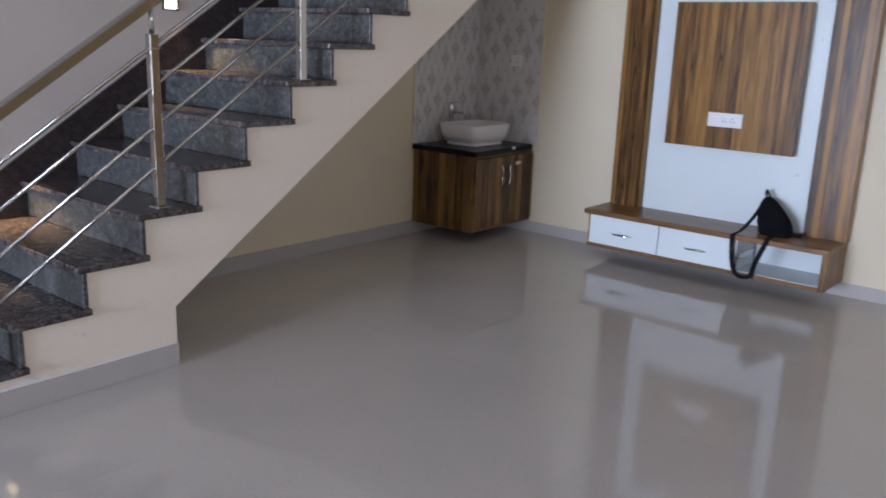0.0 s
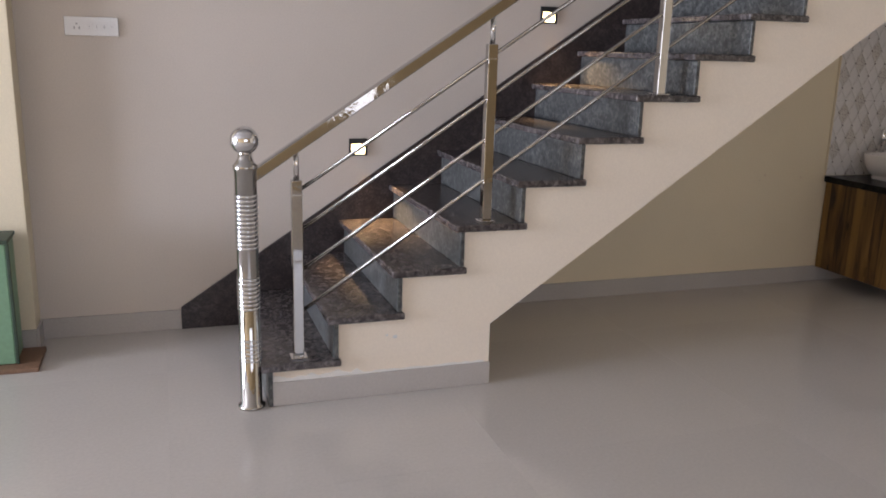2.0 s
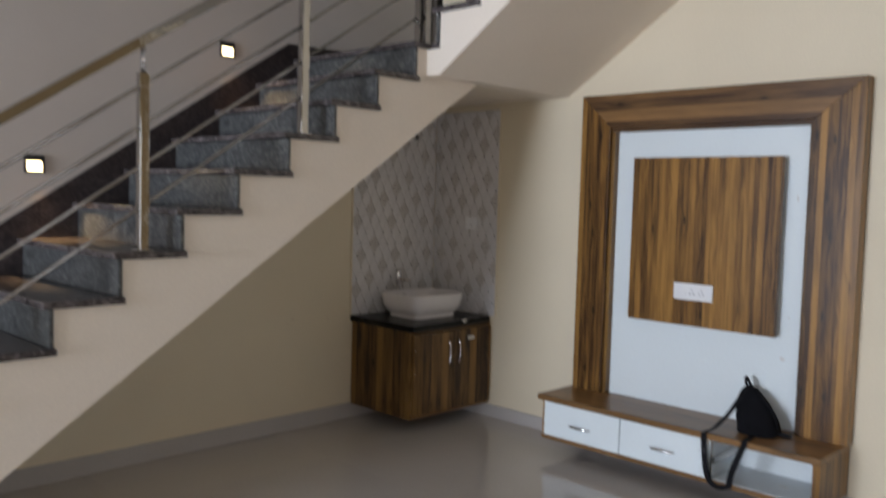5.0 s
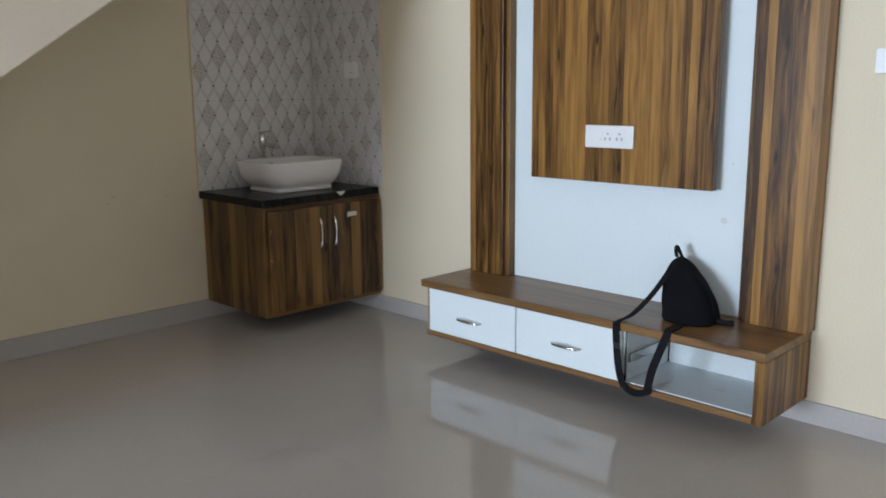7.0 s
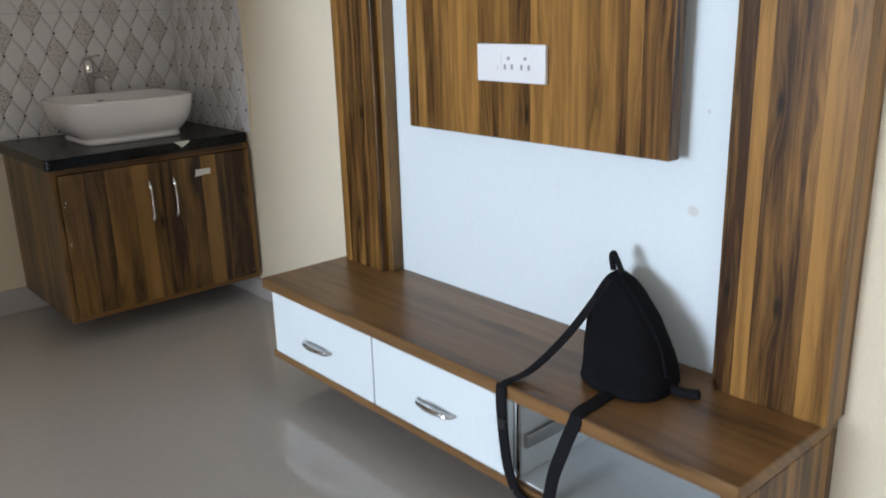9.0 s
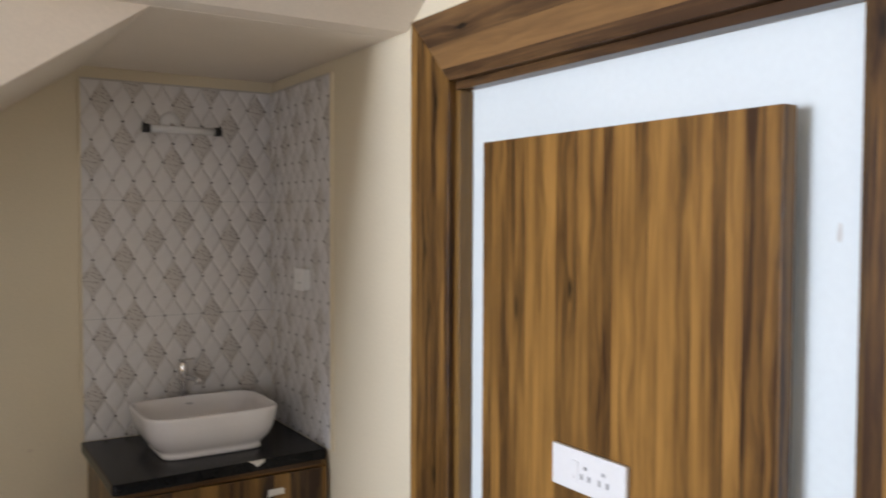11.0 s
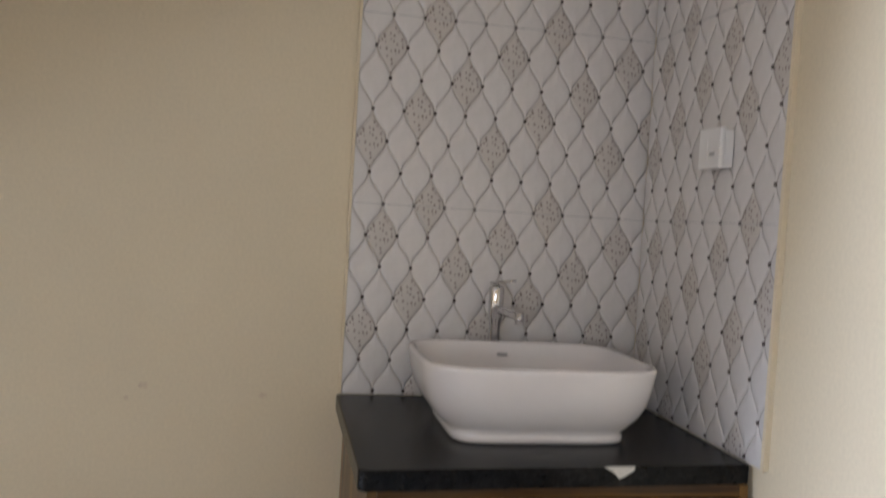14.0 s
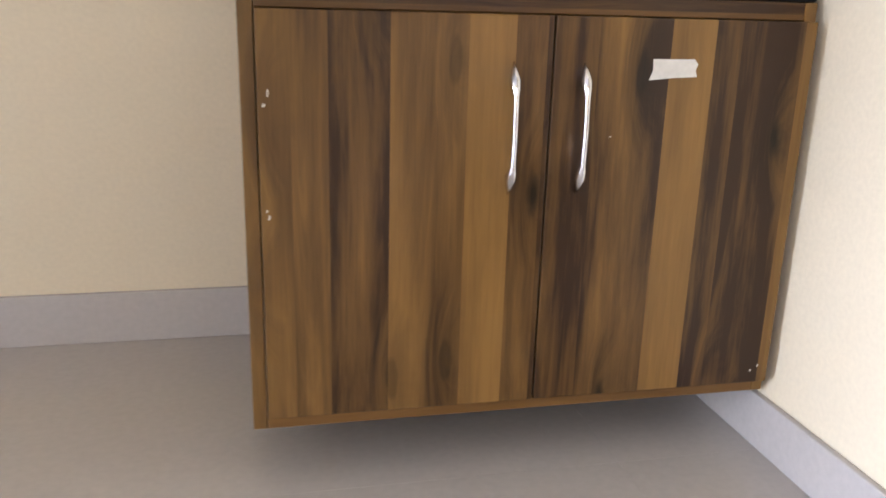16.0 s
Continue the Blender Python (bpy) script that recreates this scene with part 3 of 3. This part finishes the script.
switch_plate("white square switch plate on the tiles", (X_EAST - 0.014, -0.372, 1.345), (0, -1, 0), (0, 0, 1), 0.094, 0.092, [("rocker", 0.014, 0.020, 0.028, 0.050, PLASTIC), ("mark", 0.052, 0.030, 0.020, 0.006, GREY_PLASTIC)], 0.022)
switch_plate("white square switch plate beside the television unit", (X_EAST, -3.226, 1.315), (0, -1, 0), (0, 0, 1), 0.088, 0.085, [("rocker", 0.014, 0.020, 0.028, 0.046, PLASTIC), ("rocker", 0.046, 0.020, 0.028, 0.046, PLASTIC)])

# dark lamp box high on the wall
b = thing("wall_lamp", (0, 0, 2.25), "dark box lamp mounted high on the wall", "wall light")
P("housing", box(-0.165, 0.165, -0.10, -0.0005, 2.262, 2.50, 0.006), BLACK_PLASTIC, b)
P("lower_rim", box(-0.155, 0.155, -0.09, -0.006, 2.244, 2.262, 0.004), GREY_PLASTIC, b, "grey lower rim")

# pale green box on a board, by the pier
g = thing("metal_box", (-0.62, -0.3, 0.02), "pale green painted box standing on a brown board", "box")
P("body", box(-0.92, -0.405, -0.40, -0.19, 0.022, 0.588, 0.006), GREEN, g)
P("lid", box(-0.925, -0.395, -0.405, -0.185, 0.588, 0.606, 0.004), GREEN_DARK, g, "dark green rim")
P("corner_strip", box(-0.4045, -0.392, -0.404, -0.386, 0.022, 0.588, 0.002), GREEN_DARK, g)
bd = part("floor_board", box(-1.0, -0.305, -0.47, -0.18, 0.0005, 0.021, 0.003), BOARD)
tagged(bd, "brown plywood board lying on the floor", "board")

# ---- television unit ----
tv = thing("tv_unit", (5.1, -2.23, 0.1), "floating teak television unit with white back panel and drawers", "television unit")
YL, YR = -1.400, -3.092
IL, IR = -1.612, -2.842
TOPZ, INZ = 2.236, 2.032
LED = 0.368
P("back_panel", box(5.282, X_EAST - 0.0005, IR + 0.001, IL - 0.001, LED, INZ - 0.001), WHITE_LAM, tv, "glossy white back panel")
P("jamb", prism([(YL, LED + 0.0005), (YL, TOPZ - 0.0008), (IL, INZ - 0.0008), (IL, LED + 0.0005)], "x", 5.212, X_EAST - 0.0005, 0.002), TEAK, tv, "teak upright of the frame")
P("jamb", prism([(YR, LED + 0.0005), (YR, TOPZ - 0.0008), (IR, INZ - 0.0008), (IR, LED + 0.0005)], "x", 5.212, X_EAST - 0.0005, 0.002), TEAK, tv, "teak upright of the frame")
P("head", prism([(YL, TOPZ), (YR, TOPZ), (IR, INZ), (IL, INZ)], "x", 5.212, X_EAST - 0.0005, 0.002), TEAK_LEVEL, tv, "teak head of the frame")
for y0, y1 in ((IL - 0.0245, IL - 0.0008), (IR + 0.0008, IR + 0.0245)):
    P("frame_lip", box(5.236, 5.2815, y0, y1, LED + 0.001, INZ - 0.026, 0.002), TEAK_SHADED, tv, "recessed inner teak strip")
P("frame_lip", box(5.236, 5.2815, IR + 0.0008, IL - 0.0008, INZ - 0.025, INZ - 0.001, 0.002), TEAK_LEVEL, tv, "recessed inner teak strip")
P("wood_panel", box(5.2055, 5.2430, -2.695, -1.794, 0.873, 1.844, 0.002), TEAK, tv, "square teak panel standing off the white back")
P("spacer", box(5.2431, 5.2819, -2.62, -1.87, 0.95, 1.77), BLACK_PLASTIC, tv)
P("ledge", box(4.893, X_EAST - 0.0005, -3.082, -1.366, 0.333, LED, 0.004), TEAK_LEVEL, tv, "thick teak shelf top")
P("side_panel", box(4.8935, X_EAST - 0.0005, -3.0815, -3.045, 0.098, 0.3325, 0.002), TEAK, tv)
P("side_panel", box(4.905, X_EAST - 0.0005, -1.418, -1.402, 0.1225, 0.332, 0.002), TEAK, tv)
P("bottom_panel", box(4.8945, X_EAST - 0.0005, -3.044, -1.402, 0.098, 0.122, 0.003), TEAK_LEVEL, tv)
P("niche_back", box(5.250, 5.262, -3.044, -2.52, 0.1225, 0.3325), NICHE, tv, "pale laminate lining")
P("niche_floor", box(4.912, 5.2495, -3.0435, -2.515, 0.1225, 0.1265), NICHE, tv)
P("niche_side", box(4.912, 5.2495, -3.0445, -3.0405, 0.127, 0.332), NICHE, tv)
P("divider", box(4.915, 5.2495, -2.514, -2.498, 0.1225, 0.3325, 0.001), NICHE, tv)
P("runner", box(4.93, 5.2, -2.527, -2.5145, 0.20, 0.235, 0.002), STEEL, tv, "steel drawer runner")
P("runner", box(4.905, 4.914, -2.524, -2.5145, 0.13, 0.33, 0.002), STEEL, tv)
P("stain", box(5.06, 5.09, -2.86, -2.82, 0.1266, 0.1272), SMUDGE, tv)
for y0, y1, yh in ((-1.960, -1.420, -1.685), (-2.497, -1.965, -2.238)):
    d = P("drawer", box(4.897, 4.915, y0, y1, 0.1235, 0.3315, 0.002), WHITE_LAM, tv, "glossy white drawer front")
    P("drawer_box", box(4.916, 5.22, y0 + 0.02, y1 - 0.02, 0.130, 0.31), NICHE, d)
    zh = 0.217
    pts = smooth_path([(4.895, yh + 0.075, zh), (4.880, yh + 0.060, zh - 0.002), (4.872, yh + 0.03, zh), (4.870, yh, zh), (4.872, yh - 0.03, zh), (4.880, yh - 0.060, zh - 0.002), (4.895, yh - 0.075, zh)], 5)
    P("handle", tube(pts, [0.004 + 0.004 * math.sin(math.pi * i / (len(pts) - 1)) for i in range(len(pts))], 10), CHROME, d, "dark chrome bow handle", True)

for y, z, w, h in ((-2.715, 0.75, 0.030, 0.022), (-2.755, 1.62, 0.012, 0.034), (-2.74, 0.98, 0.010, 0.012)):
    bm = bmesh.new()
    bmesh.ops.create_circle(bm, cap_ends=True, segments=9, radius=0.5)
    for v in bm.verts:
        k = 0.7 + 0.5 * random.random()
        v.co = Vector((5.2814, y + v.co.x * w * k, z + v.co.y * h * k))
    P("stain", bm, SMUDGE, tv, "faint grey smudge on the white panel")

# ---- shoulder bag on the ledge ----
bag = thing("bag", (5.12, -2.69, LED), "slumped black fabric bag with long strap on the shelf", "bag")
bm = bmesh.new()
rings = []
N_R, N_C = 18, 30
for i in range(N_R + 1):
    t = i / N_R
    z = LED + 0.002 + 0.226 * t
    cx = 5.105 + 0.090 * t
    cy = -2.685 + 0.105 * t ** 1.2
    ax = 0.085 * (1 - t) ** 0.6 + 0.012
    ay = 0.097 * (1 - t ** 2.5) ** 0.75 + 0.013
    if i == 0:
        ax, ay = ax * 0.9, ay * 0.93
    ring = []
    for k in range(N_C):
        a = 2 * math.pi * k / N_C
        c, s = math.cos(a), math.sin(a)
        p = Vector((cx + ax * math.copysign(abs(c) ** 0.75, c), cy + ay * math.copysign(abs(s) ** 0.8, s), z))
        if 0 < i:
            p += 0.010 * Vector((noise.noise(p * 14), noise.noise(p * 14 + Vector((7, 0, 0))), 0))
        ring.append(bm.verts.new(p))
    rings.append(ring)
for r0, r1 in zip(rings, rings[1:]):
    for k in range(N_C):
        bm.faces.new((r0[k], r0[(k + 1) % N_C], r1[(k + 1) % N_C], r1[k]))
bm.faces.new(rings[0][::-1])
bm.faces.new(rings[-1])
P("body", bm, FABRIC, bag, "", True)
P("top_loop", tube(smooth_path([(5.19, -2.592, 0.594), (5.188, -2.578, 0.624), (5.186, -2.568, 0.640), (5.188, -2.562, 0.628), (5.19, -2.566, 0.598)]), 0.0075, 8), WEBBING, bag, "", True)
P("zip", tube(smooth_path([(5.175, -2.60, 0.594), (5.135, -2.69, 0.54), (5.115, -2.755, 0.48), (5.108, -2.782, 0.41)]), 0.004, 8), FABRIC, bag, "", True)
P("bottom_tag", tube(smooth_path([(5.12, -2.775, 0.382), (5.14, -2.82, 0.376), (5.15, -2.842, 0.379)]), [0.012] * 16 + [0.006], 8), WEBBING, bag, "", True)
path1 = smooth_path([(5.165, -2.575, 0.580), (5.06, -2.545, 0.470), (4.965, -2.510, 0.392), (4.90, -2.485, 0.3705), (4.886, -2.484, 0.350), (4.884, -2.490, 0.27), (4.884, -2.505, 0.17), (4.884, -2.530, 0.112)], 6)
P("strap", ribbon(path1, 0.031, 0.004, [(0.15, 1, -0.3)] * 20 + [(0.0, 1, 0)] * (len(path1) - 20)), WEBBING, bag, "black webbing strap hanging over the edge")
path2 = smooth_path([(4.884, -2.528, 0.113), (4.882, -2.565, 0.100), (4.882, -2.605, 0.104), (4.883, -2.640, 0.122)], 6)
P("strap", ribbon(path2, 0.026, 0.004, [(0, 0.1, 1)] * len(path2)), WEBBING, bag)
path3 = smooth_path([(4.884, -2.632, 0.115), (4.884, -2.648, 0.20), (4.884, -2.672, 0.27), (4.886, -2.700, 0.345), (4.905, -2.702, 0.3715), (4.965, -2.698, 0.373), (5.02, -2.695, 0.377)], 6)
P("strap", ribbon(path3, 0.032, 0.004, [(0, 1, 0.1)] * len(path3)), WEBBING, bag)
P("buckle", box(4.878, 4.886, -2.503, -2.478, 0.262, 0.286, 0.002), BLACK_PLASTIC, bag)

# ---- wash basin corner ----
CX0, CX1 = 4.502, X_EAST - 0.0125
CY = -0.612
CB, CT = 0.102, 0.690
cab = thing("vanity_cabinet", (4.89, -0.3, CB), "teak laminate wash basin cabinet hung above the floor", "cabinet")
P("side_panel", box(CX0, CX0 + 0.019, CY, -0.013, CB, CT, 0.001), TEAK_SHADED, cab)
P("side_panel", box(CX1 - 0.019, CX1, CY, -0.013, CB, CT, 0.001), TEAK_SHADED, cab)
P("bottom_panel", box(CX0 + 0.0195, CX1 - 0.0195, CY, -0.013, CB, CB + 0.021, 0.001), TEAK_X, cab)
P("top_rail", box(CX0 + 0.0195, CX1 - 0.0195, CY, CY + 0.02, 0.666, CT, 0.001), TEAK_X, cab)
P("back_panel", box(CX0 + 0.0195, CX1 - 0.0195, -0.03, -0.013, CB + 0.022, CT), TEAK_SHADED, cab)
for x0, x1, xh in ((CX0 + 0.0205, 4.8990, 4.846), (4.9015, CX1 - 0.006, 4.943)):
    d = P("door", box(x0, x1, CY - 0.016, CY - 0.001, CB + 0.0225, 0.6648, 0.0015), TEAK_SHADED, cab, "teak laminate door")
    grip = [(0.017, 0.606, 0.001), (0.022, 0.596, 0.0055), (0.028, 0.582, 0.0098), (0.033, 0.571, 0.0075), (0.036, 0.564, 0.0048), (0.038, 0.519, 0.0046), (0.036, 0.474, 0.0048), (0.033, 0.467, 0.0075), (0.028, 0.456, 0.0098), (0.022, 0.442, 0.0055), (0.017, 0.432, 0.001)]
    P("handle", tube([(xh, CY - o, z) for o, z, _ in grip], [r for _, _, r in grip], 12, 0.8, up=Vector((1, 0, 0))), CHROME, d, "chrome bar handle with pointed ends", True)
for x, z, w, h in ((4.534, 0.560, 0.003, 0.014), (4.528, 0.548, 0.005, 0.006), (4.531, 0.405, 0.004, 0.009), (4.529, 0.415, 0.003, 0.005), (5.262, 0.150, 0.003, 0.006), (5.250, 0.143, 0.004, 0.005), (4.985, 0.508, 0.005, 0.002)):
    P("paint_fleck", prism([(x, z), (x + 0.6 * w, z + 0.1 * h), (x + 0.8 * w, z + 0.6 * h), (x + 0.3 * w, z + 0.75 * h)], "y", CY - 0.0166, CY - 0.0161), PAPER, cab)
P("sticker", prism([(5.036, 0.584), (5.041, 0.597), (5.040, 0.612), (5.100, 0.6125), (5.106, 0.606), (5.103, 0.598), (5.106, 0.589), (5.070, 0.5875)], "y", CY - 0.0168, CY - 0.0161), PAPER, cab, "torn off-white sticker")

top = part("countertop", prism([(4.480, -0.0125), (4.480, -0.640), (4.492, -0.652), (CX1, -0.610), (CX1, -0.0125)], "z", 0.6905, 0.731, 0.003), BLACK_STONE)
tagged(top, "black granite countertop with a chipped front edge", "countertop")
chip = prism([(4.965, 0.7315), (5.03, 0.7315), (5.028, 0.724), (5.008, 0.712), (4.996, 0.708), (4.988, 0.718)], "y", -0.6268, -0.6225)
for v in chip.verts:
    v.co.y -= (5.03 - v.co.x) * 0.052 - 0.0015
under(part("chip", chip, PAPER, None, "pale chip in the edge"), top)


def basin():
    s = thing("wash_basin", (4.88, -0.30, 0.731), "white ceramic vessel basin with rounded corners on black granite", "wash basin")
    bm = bmesh.new()
    n = 64
    cx, cy = 4.890, -0.315

    def ring(hx, hy, z, e, lift=0.0):
        out = []
        for k in range(n):
            a = 2 * math.pi * k / n
            c, q = math.cos(a), math.sin(a)
            out.append(bm.verts.new((cx + hx * math.copysign(abs(c) ** e, c), cy + hy * math.copysign(abs(q) ** e, q), z)))
        return out

    rows = [ring(0.192, 0.154, 0.7315, 0.30), ring(0.196, 0.159, 0.736, 0.30), ring(0.196, 0.159, 0.747, 0.30), ring(0.192, 0.154, 0.752, 0.32),
            ring(0.211, 0.168, 0.766, 0.36), ring(0.232, 0.180, 0.787, 0.38), ring(0.247, 0.190, 0.815, 0.38), ring(0.256, 0.195, 0.85, 0.38), ring(0.261, 0.198, 0.885, 0.37),
            ring(0.262, 0.199, 0.893, 0.37), ring(0.259, 0.196, 0.898, 0.37), ring(0.251, 0.190, 0.898, 0.37), ring(0.247, 0.185, 0.893, 0.38),
            ring(0.241, 0.180, 0.86, 0.42), ring(0.229, 0.170, 0.82, 0.46), ring(0.196, 0.144, 0.785, 0.55), ring(0.113, 0.082, 0.772, 0.8), ring(0.031, 0.031, 0.769, 1.0)]
    for r0, r1 in zip(rows, rows[1:]):
        for k in range(n):
            bm.faces.new((r0[k], r0[(k + 1) % n], r1[(k + 1) % n], r1[k]))
    bm.faces.new(rows[0][::-1])
    bm.faces.new(rows[-1])
    P("bowl", bm, CERAMIC, s, "", True)
    P("drain", turned(cx, cy, [(0.028, 0.7695), (0.028, 0.773), (0.022, 0.775)], 24), CHROME, s, "chrome drain", True)
    P("overflow", tube([(4.868, -0.1386, 0.868), (4.892, -0.1386, 0.868)], 0.005, 12, 0.8), GREY_PLASTIC, s, "small overflow slot")
    return s


basin()

tap = thing("tap", (4.872, -0.075, 0.731), "tall chrome pillar tap behind the basin", "tap")
P("body", turned(4.872, -0.075, [(0.026, 0.7315), (0.026, 0.738), (0.016, 0.742), (0.0145, 0.945), (0.019, 0.953), (0.020, 1.028), (0.017, 1.034), (0.006, 1.036)], 24), CHROME, tap, "", True)
P("spout", tube(smooth_path([(4.876, -0.08, 0.972), (4.890, -0.11, 0.970), (4.906, -0.145, 0.966), (4.912, -0.158, 0.962)]), [0.010] * 20 + [0.009] * 5, 14), CHROME, tap, "", True)
P("lever", bar((4.862, -0.062, 1.040), (4.902, -0.128, 1.052), 0.020, 0.007, 0.002), CHROME, tap, "flat chrome lever")
P("nozzle", tube([(4.912, -0.158, 0.972), (4.913, -0.160, 0.948)], 0.0115, 14), CHROME, tap, "", True)

lampx = thing("mirror_lamp", (4.885, 0, 2.01), "unlit white tube lamp with black ends on the tiles", "wall lamp")
P("base", tube([(4.842, -0.0125, 2.043), (4.842, -0.030, 2.043)], [0.042, 0.038], 28), PLASTIC, lampx, "round white base", True)
P("arm", tube([(4.842, -0.030, 2.036), (4.862, -0.046, 2.016)], 0.007, 10), CHROME, lampx, "", True)
P("tube", tube([(4.748, -0.052, 2.010), (5.022, -0.052, 2.010)], 0.0155, 20), TUBE_GLASS, lampx, "frosted white tube", True)
for x0, x1 in ((4.722, 4.750), (5.020, 5.048)):
    P("end_cap", tube([(x0, -0.052, 2.010), (x1, -0.052, 2.010)], 0.0190, 20), BLACK_PLASTIC, lampx, "black end cap", True)


# ---- glazed wall tiles: ogee diamonds in relief ----
DW, DH = 0.081, 0.0809      # width of a diamond, half its height
Z_TILE0, Z_TILE1 = 0.7318, 2.196
Z_JOINT = 1.712
PLAIN = {0: 2, 5: 1, 4: 3, 2: 0, 3: 2}


def diamond_bm(k=0.974):
    bm = bmesh.new()
    q = 7
    half = [(0.5 + 0.5 * math.cos(math.pi * i / q), i / q) for i in range(q)]
    out = [(x, z) for x, z in half] + [(0.0, 1.0)] + [(-x, z) for x, z in reversed(half[1:])] + [(-x, -z) for x, z in half] + [(0.0, -1.0)] + [(x, -z) for x, z in reversed(half[1:])]
    rows = []
    for s, d in ((k, 0.0), (k, 0.0012), (k * 0.86, 0.0030), (k * 0.45, 0.0042)):
        rows.append([bm.verts.new((x * DW / 2 * s, -d, z * DH * (s if s < k else k))) for x, z in out])
    n = len(out)
    for r0, r1 in zip(rows, rows[1:]):
        for i in range(n):
            bm.faces.new((r0[i], r0[(i + 1) % n], r1[(i + 1) % n], r1[i]))
    bm.faces.new(rows[-1])
    for f in bm.faces:
        f.smooth = True
    return bm


def diamond_mesh(material, cut=None):
    bm = diamond_bm()
    if cut:
        for co, no in cut:
            bmesh.ops.bisect_plane(bm, geom=bm.verts[:] + bm.edges[:] + bm.faces[:], plane_co=co, plane_no=no, clear_outer=True)
    bmesh.ops.recalc_face_normals(bm, faces=bm.faces)
    if not bm.faces:
        bm.free()
        return None
    me = bpy.data.meshes.new("tile")
    bm.to_mesh(me)
    bm.free()
    me.materials.append(material)
    return me


FULL = {m: diamond_mesh(m) for m in (TILE_WHITE, TILE_SPECK)}


def tile_wall(name, label, turn, width, far_edge=False):
    """turn maps local (u, depth, z) with u from 0 to width into the world."""
    panel = box(0, width, -0.008, -0.0005, Z_TILE0, Z_TILE1)
    ground = part(name, panel, TILE_GROUND)
    ground.matrix_world = turn
    tagged(ground, label, "wall tiles", kind="structure")
    studs = bmesh.new()
    r0, r1 = math.floor((Z_TILE0 - Z_JOINT) / DH) - 1, math.ceil((Z_TILE1 - Z_JOINT) / DH) + 1
    for r in range(r0, r1 + 1):
        z = Z_JOINT + r * DH
        odd = r % 2
        for c in range(-1, int(width / DW) + 2):
            u = (c + (0.0 if odd else 0.5)) * DW
            su, sz = u + DW / 2, z
            if 0.004 < su < width - 0.004 and Z_TILE0 + 0.004 < sz < Z_TILE1 - 0.004:
                bmesh.ops.create_cone(studs, cap_ends=True, segments=8, radius1=0.0060, radius2=0.0044, depth=0.006, matrix=Matrix.Translation((su, -0.0090, sz)) @ Matrix.Rotation(radians(90), 4, "X"))
            if u + DW / 2 < 0.006 or u - DW / 2 > width - 0.006 or z + DH < Z_TILE0 + 0.006 or z - DH > Z_TILE1 - 0.006:
                continue
            m = TILE_SPECK if PLAIN.get(r % 6) == c % 4 else TILE_WHITE
            cut = []
            if u - DW / 2 < 0:
                cut.append(((-u + 0.001, 0, 0), (-1, 0, 0)))
            if u + DW / 2 > width:
                cut.append(((width - u - 0.001, 0, 0), (1, 0, 0)))
            if z - DH < Z_TILE0:
                cut.append(((0, 0, Z_TILE0 - z + 0.001), (0, 0, -1)))
            if z + DH > Z_TILE1:
                cut.append(((0, 0, Z_TILE1 - z - 0.001), (0, 0, 1)))
            me = diamond_mesh(m, cut) if cut else FULL[m]
            if me is None:
                continue
            ob = new("tile", me)
            ob.parent = ground
            ob.matrix_basis = Matrix.Translation((u, -0.0075, z))
    st = part("stud", studs, STUD, ground, "dark studs at the diamond corners")
    tagged(st, kind="stuff")
    for zj in (Z_JOINT, Z_JOINT - 6 * DH):
        j = part("joint", box(0.002, width - 0.002, -0.0126, -0.0105, zj - 0.0008, zj + 0.0008), GREY_PLASTIC, ground)
    e0, e1 = (width + 0.0003, width + 0.010) if far_edge else (-0.007, -0.0003)
    part("edge_strip", box(e0, e1, -0.013, -0.0005, Z_TILE0, Z_TILE1 + 0.007), CREAM, ground)
    part("edge_strip", box(-0.0003, width, -0.012, -0.0005, Z_TILE1 + 0.0003, Z_TILE1 + 0.007), TILE_GROUND, ground)
    return ground


tile_wall("tiled_wall_north", "white diamond relief wall tiles with dark studs", Matrix.Translation((4.492, 0, 0)), X_EAST - 0.0085 - 4.492)
tile_wall("tiled_wall_east", "white diamond relief wall tiles beside the basin", Matrix.Translation((X_EAST, -0.016, 0)) @ Matrix.Rotation(radians(-90), 4, "Z"), 0.632, True)

# ---- floor tiles ----
floor = part("floor", box(X_WEST - 0.2, X_EAST + 0.2, Y_SOUTH - 0.2, 0.2, -0.14, -0.0025), GROUT)
tagged(floor, "polished beige grey floor tiles with fine joints", "floor", kind="structure")
TS = 1.20
shared = {}
ix0, ix1 = math.floor((X_WEST - 5.05) / TS), 1
iy0 = math.floor((Y_SOUTH + 0.62) / TS)
for i in range(ix0, ix1):
    for j in range(iy0, 2):
        x0, x1 = max(5.05 + i * TS, X_WEST), min(5.05 + (i + 1) * TS, X_EAST)
        y0, y1 = max(-0.62 + (j - 1) * TS, Y_SOUTH), min(-0.62 + j * TS, 0)
        if x1 - x0 < 0.02 or y1 - y0 < 0.02:
            continue
        key = (round(x1 - x0, 3), round(y1 - y0, 3))
        if key not in shared:
            w, d = key[0] / 2 - 0.0002, key[1] / 2 - 0.0002
            bm = box(-w, w, -d, d, -0.010, 0.0, 0.0002)
            me = bpy.data.meshes.new("floor_tile")
            bm.to_mesh(me)
            bm.free()
            me.materials.append(FLOOR_TILE)
            shared[key] = me
        ob = new("floor_tile", shared[key])
        ob.parent = floor
        ob.matrix_basis = Matrix.Translation(((x0 + x1) / 2, (y0 + y1) / 2, 0))
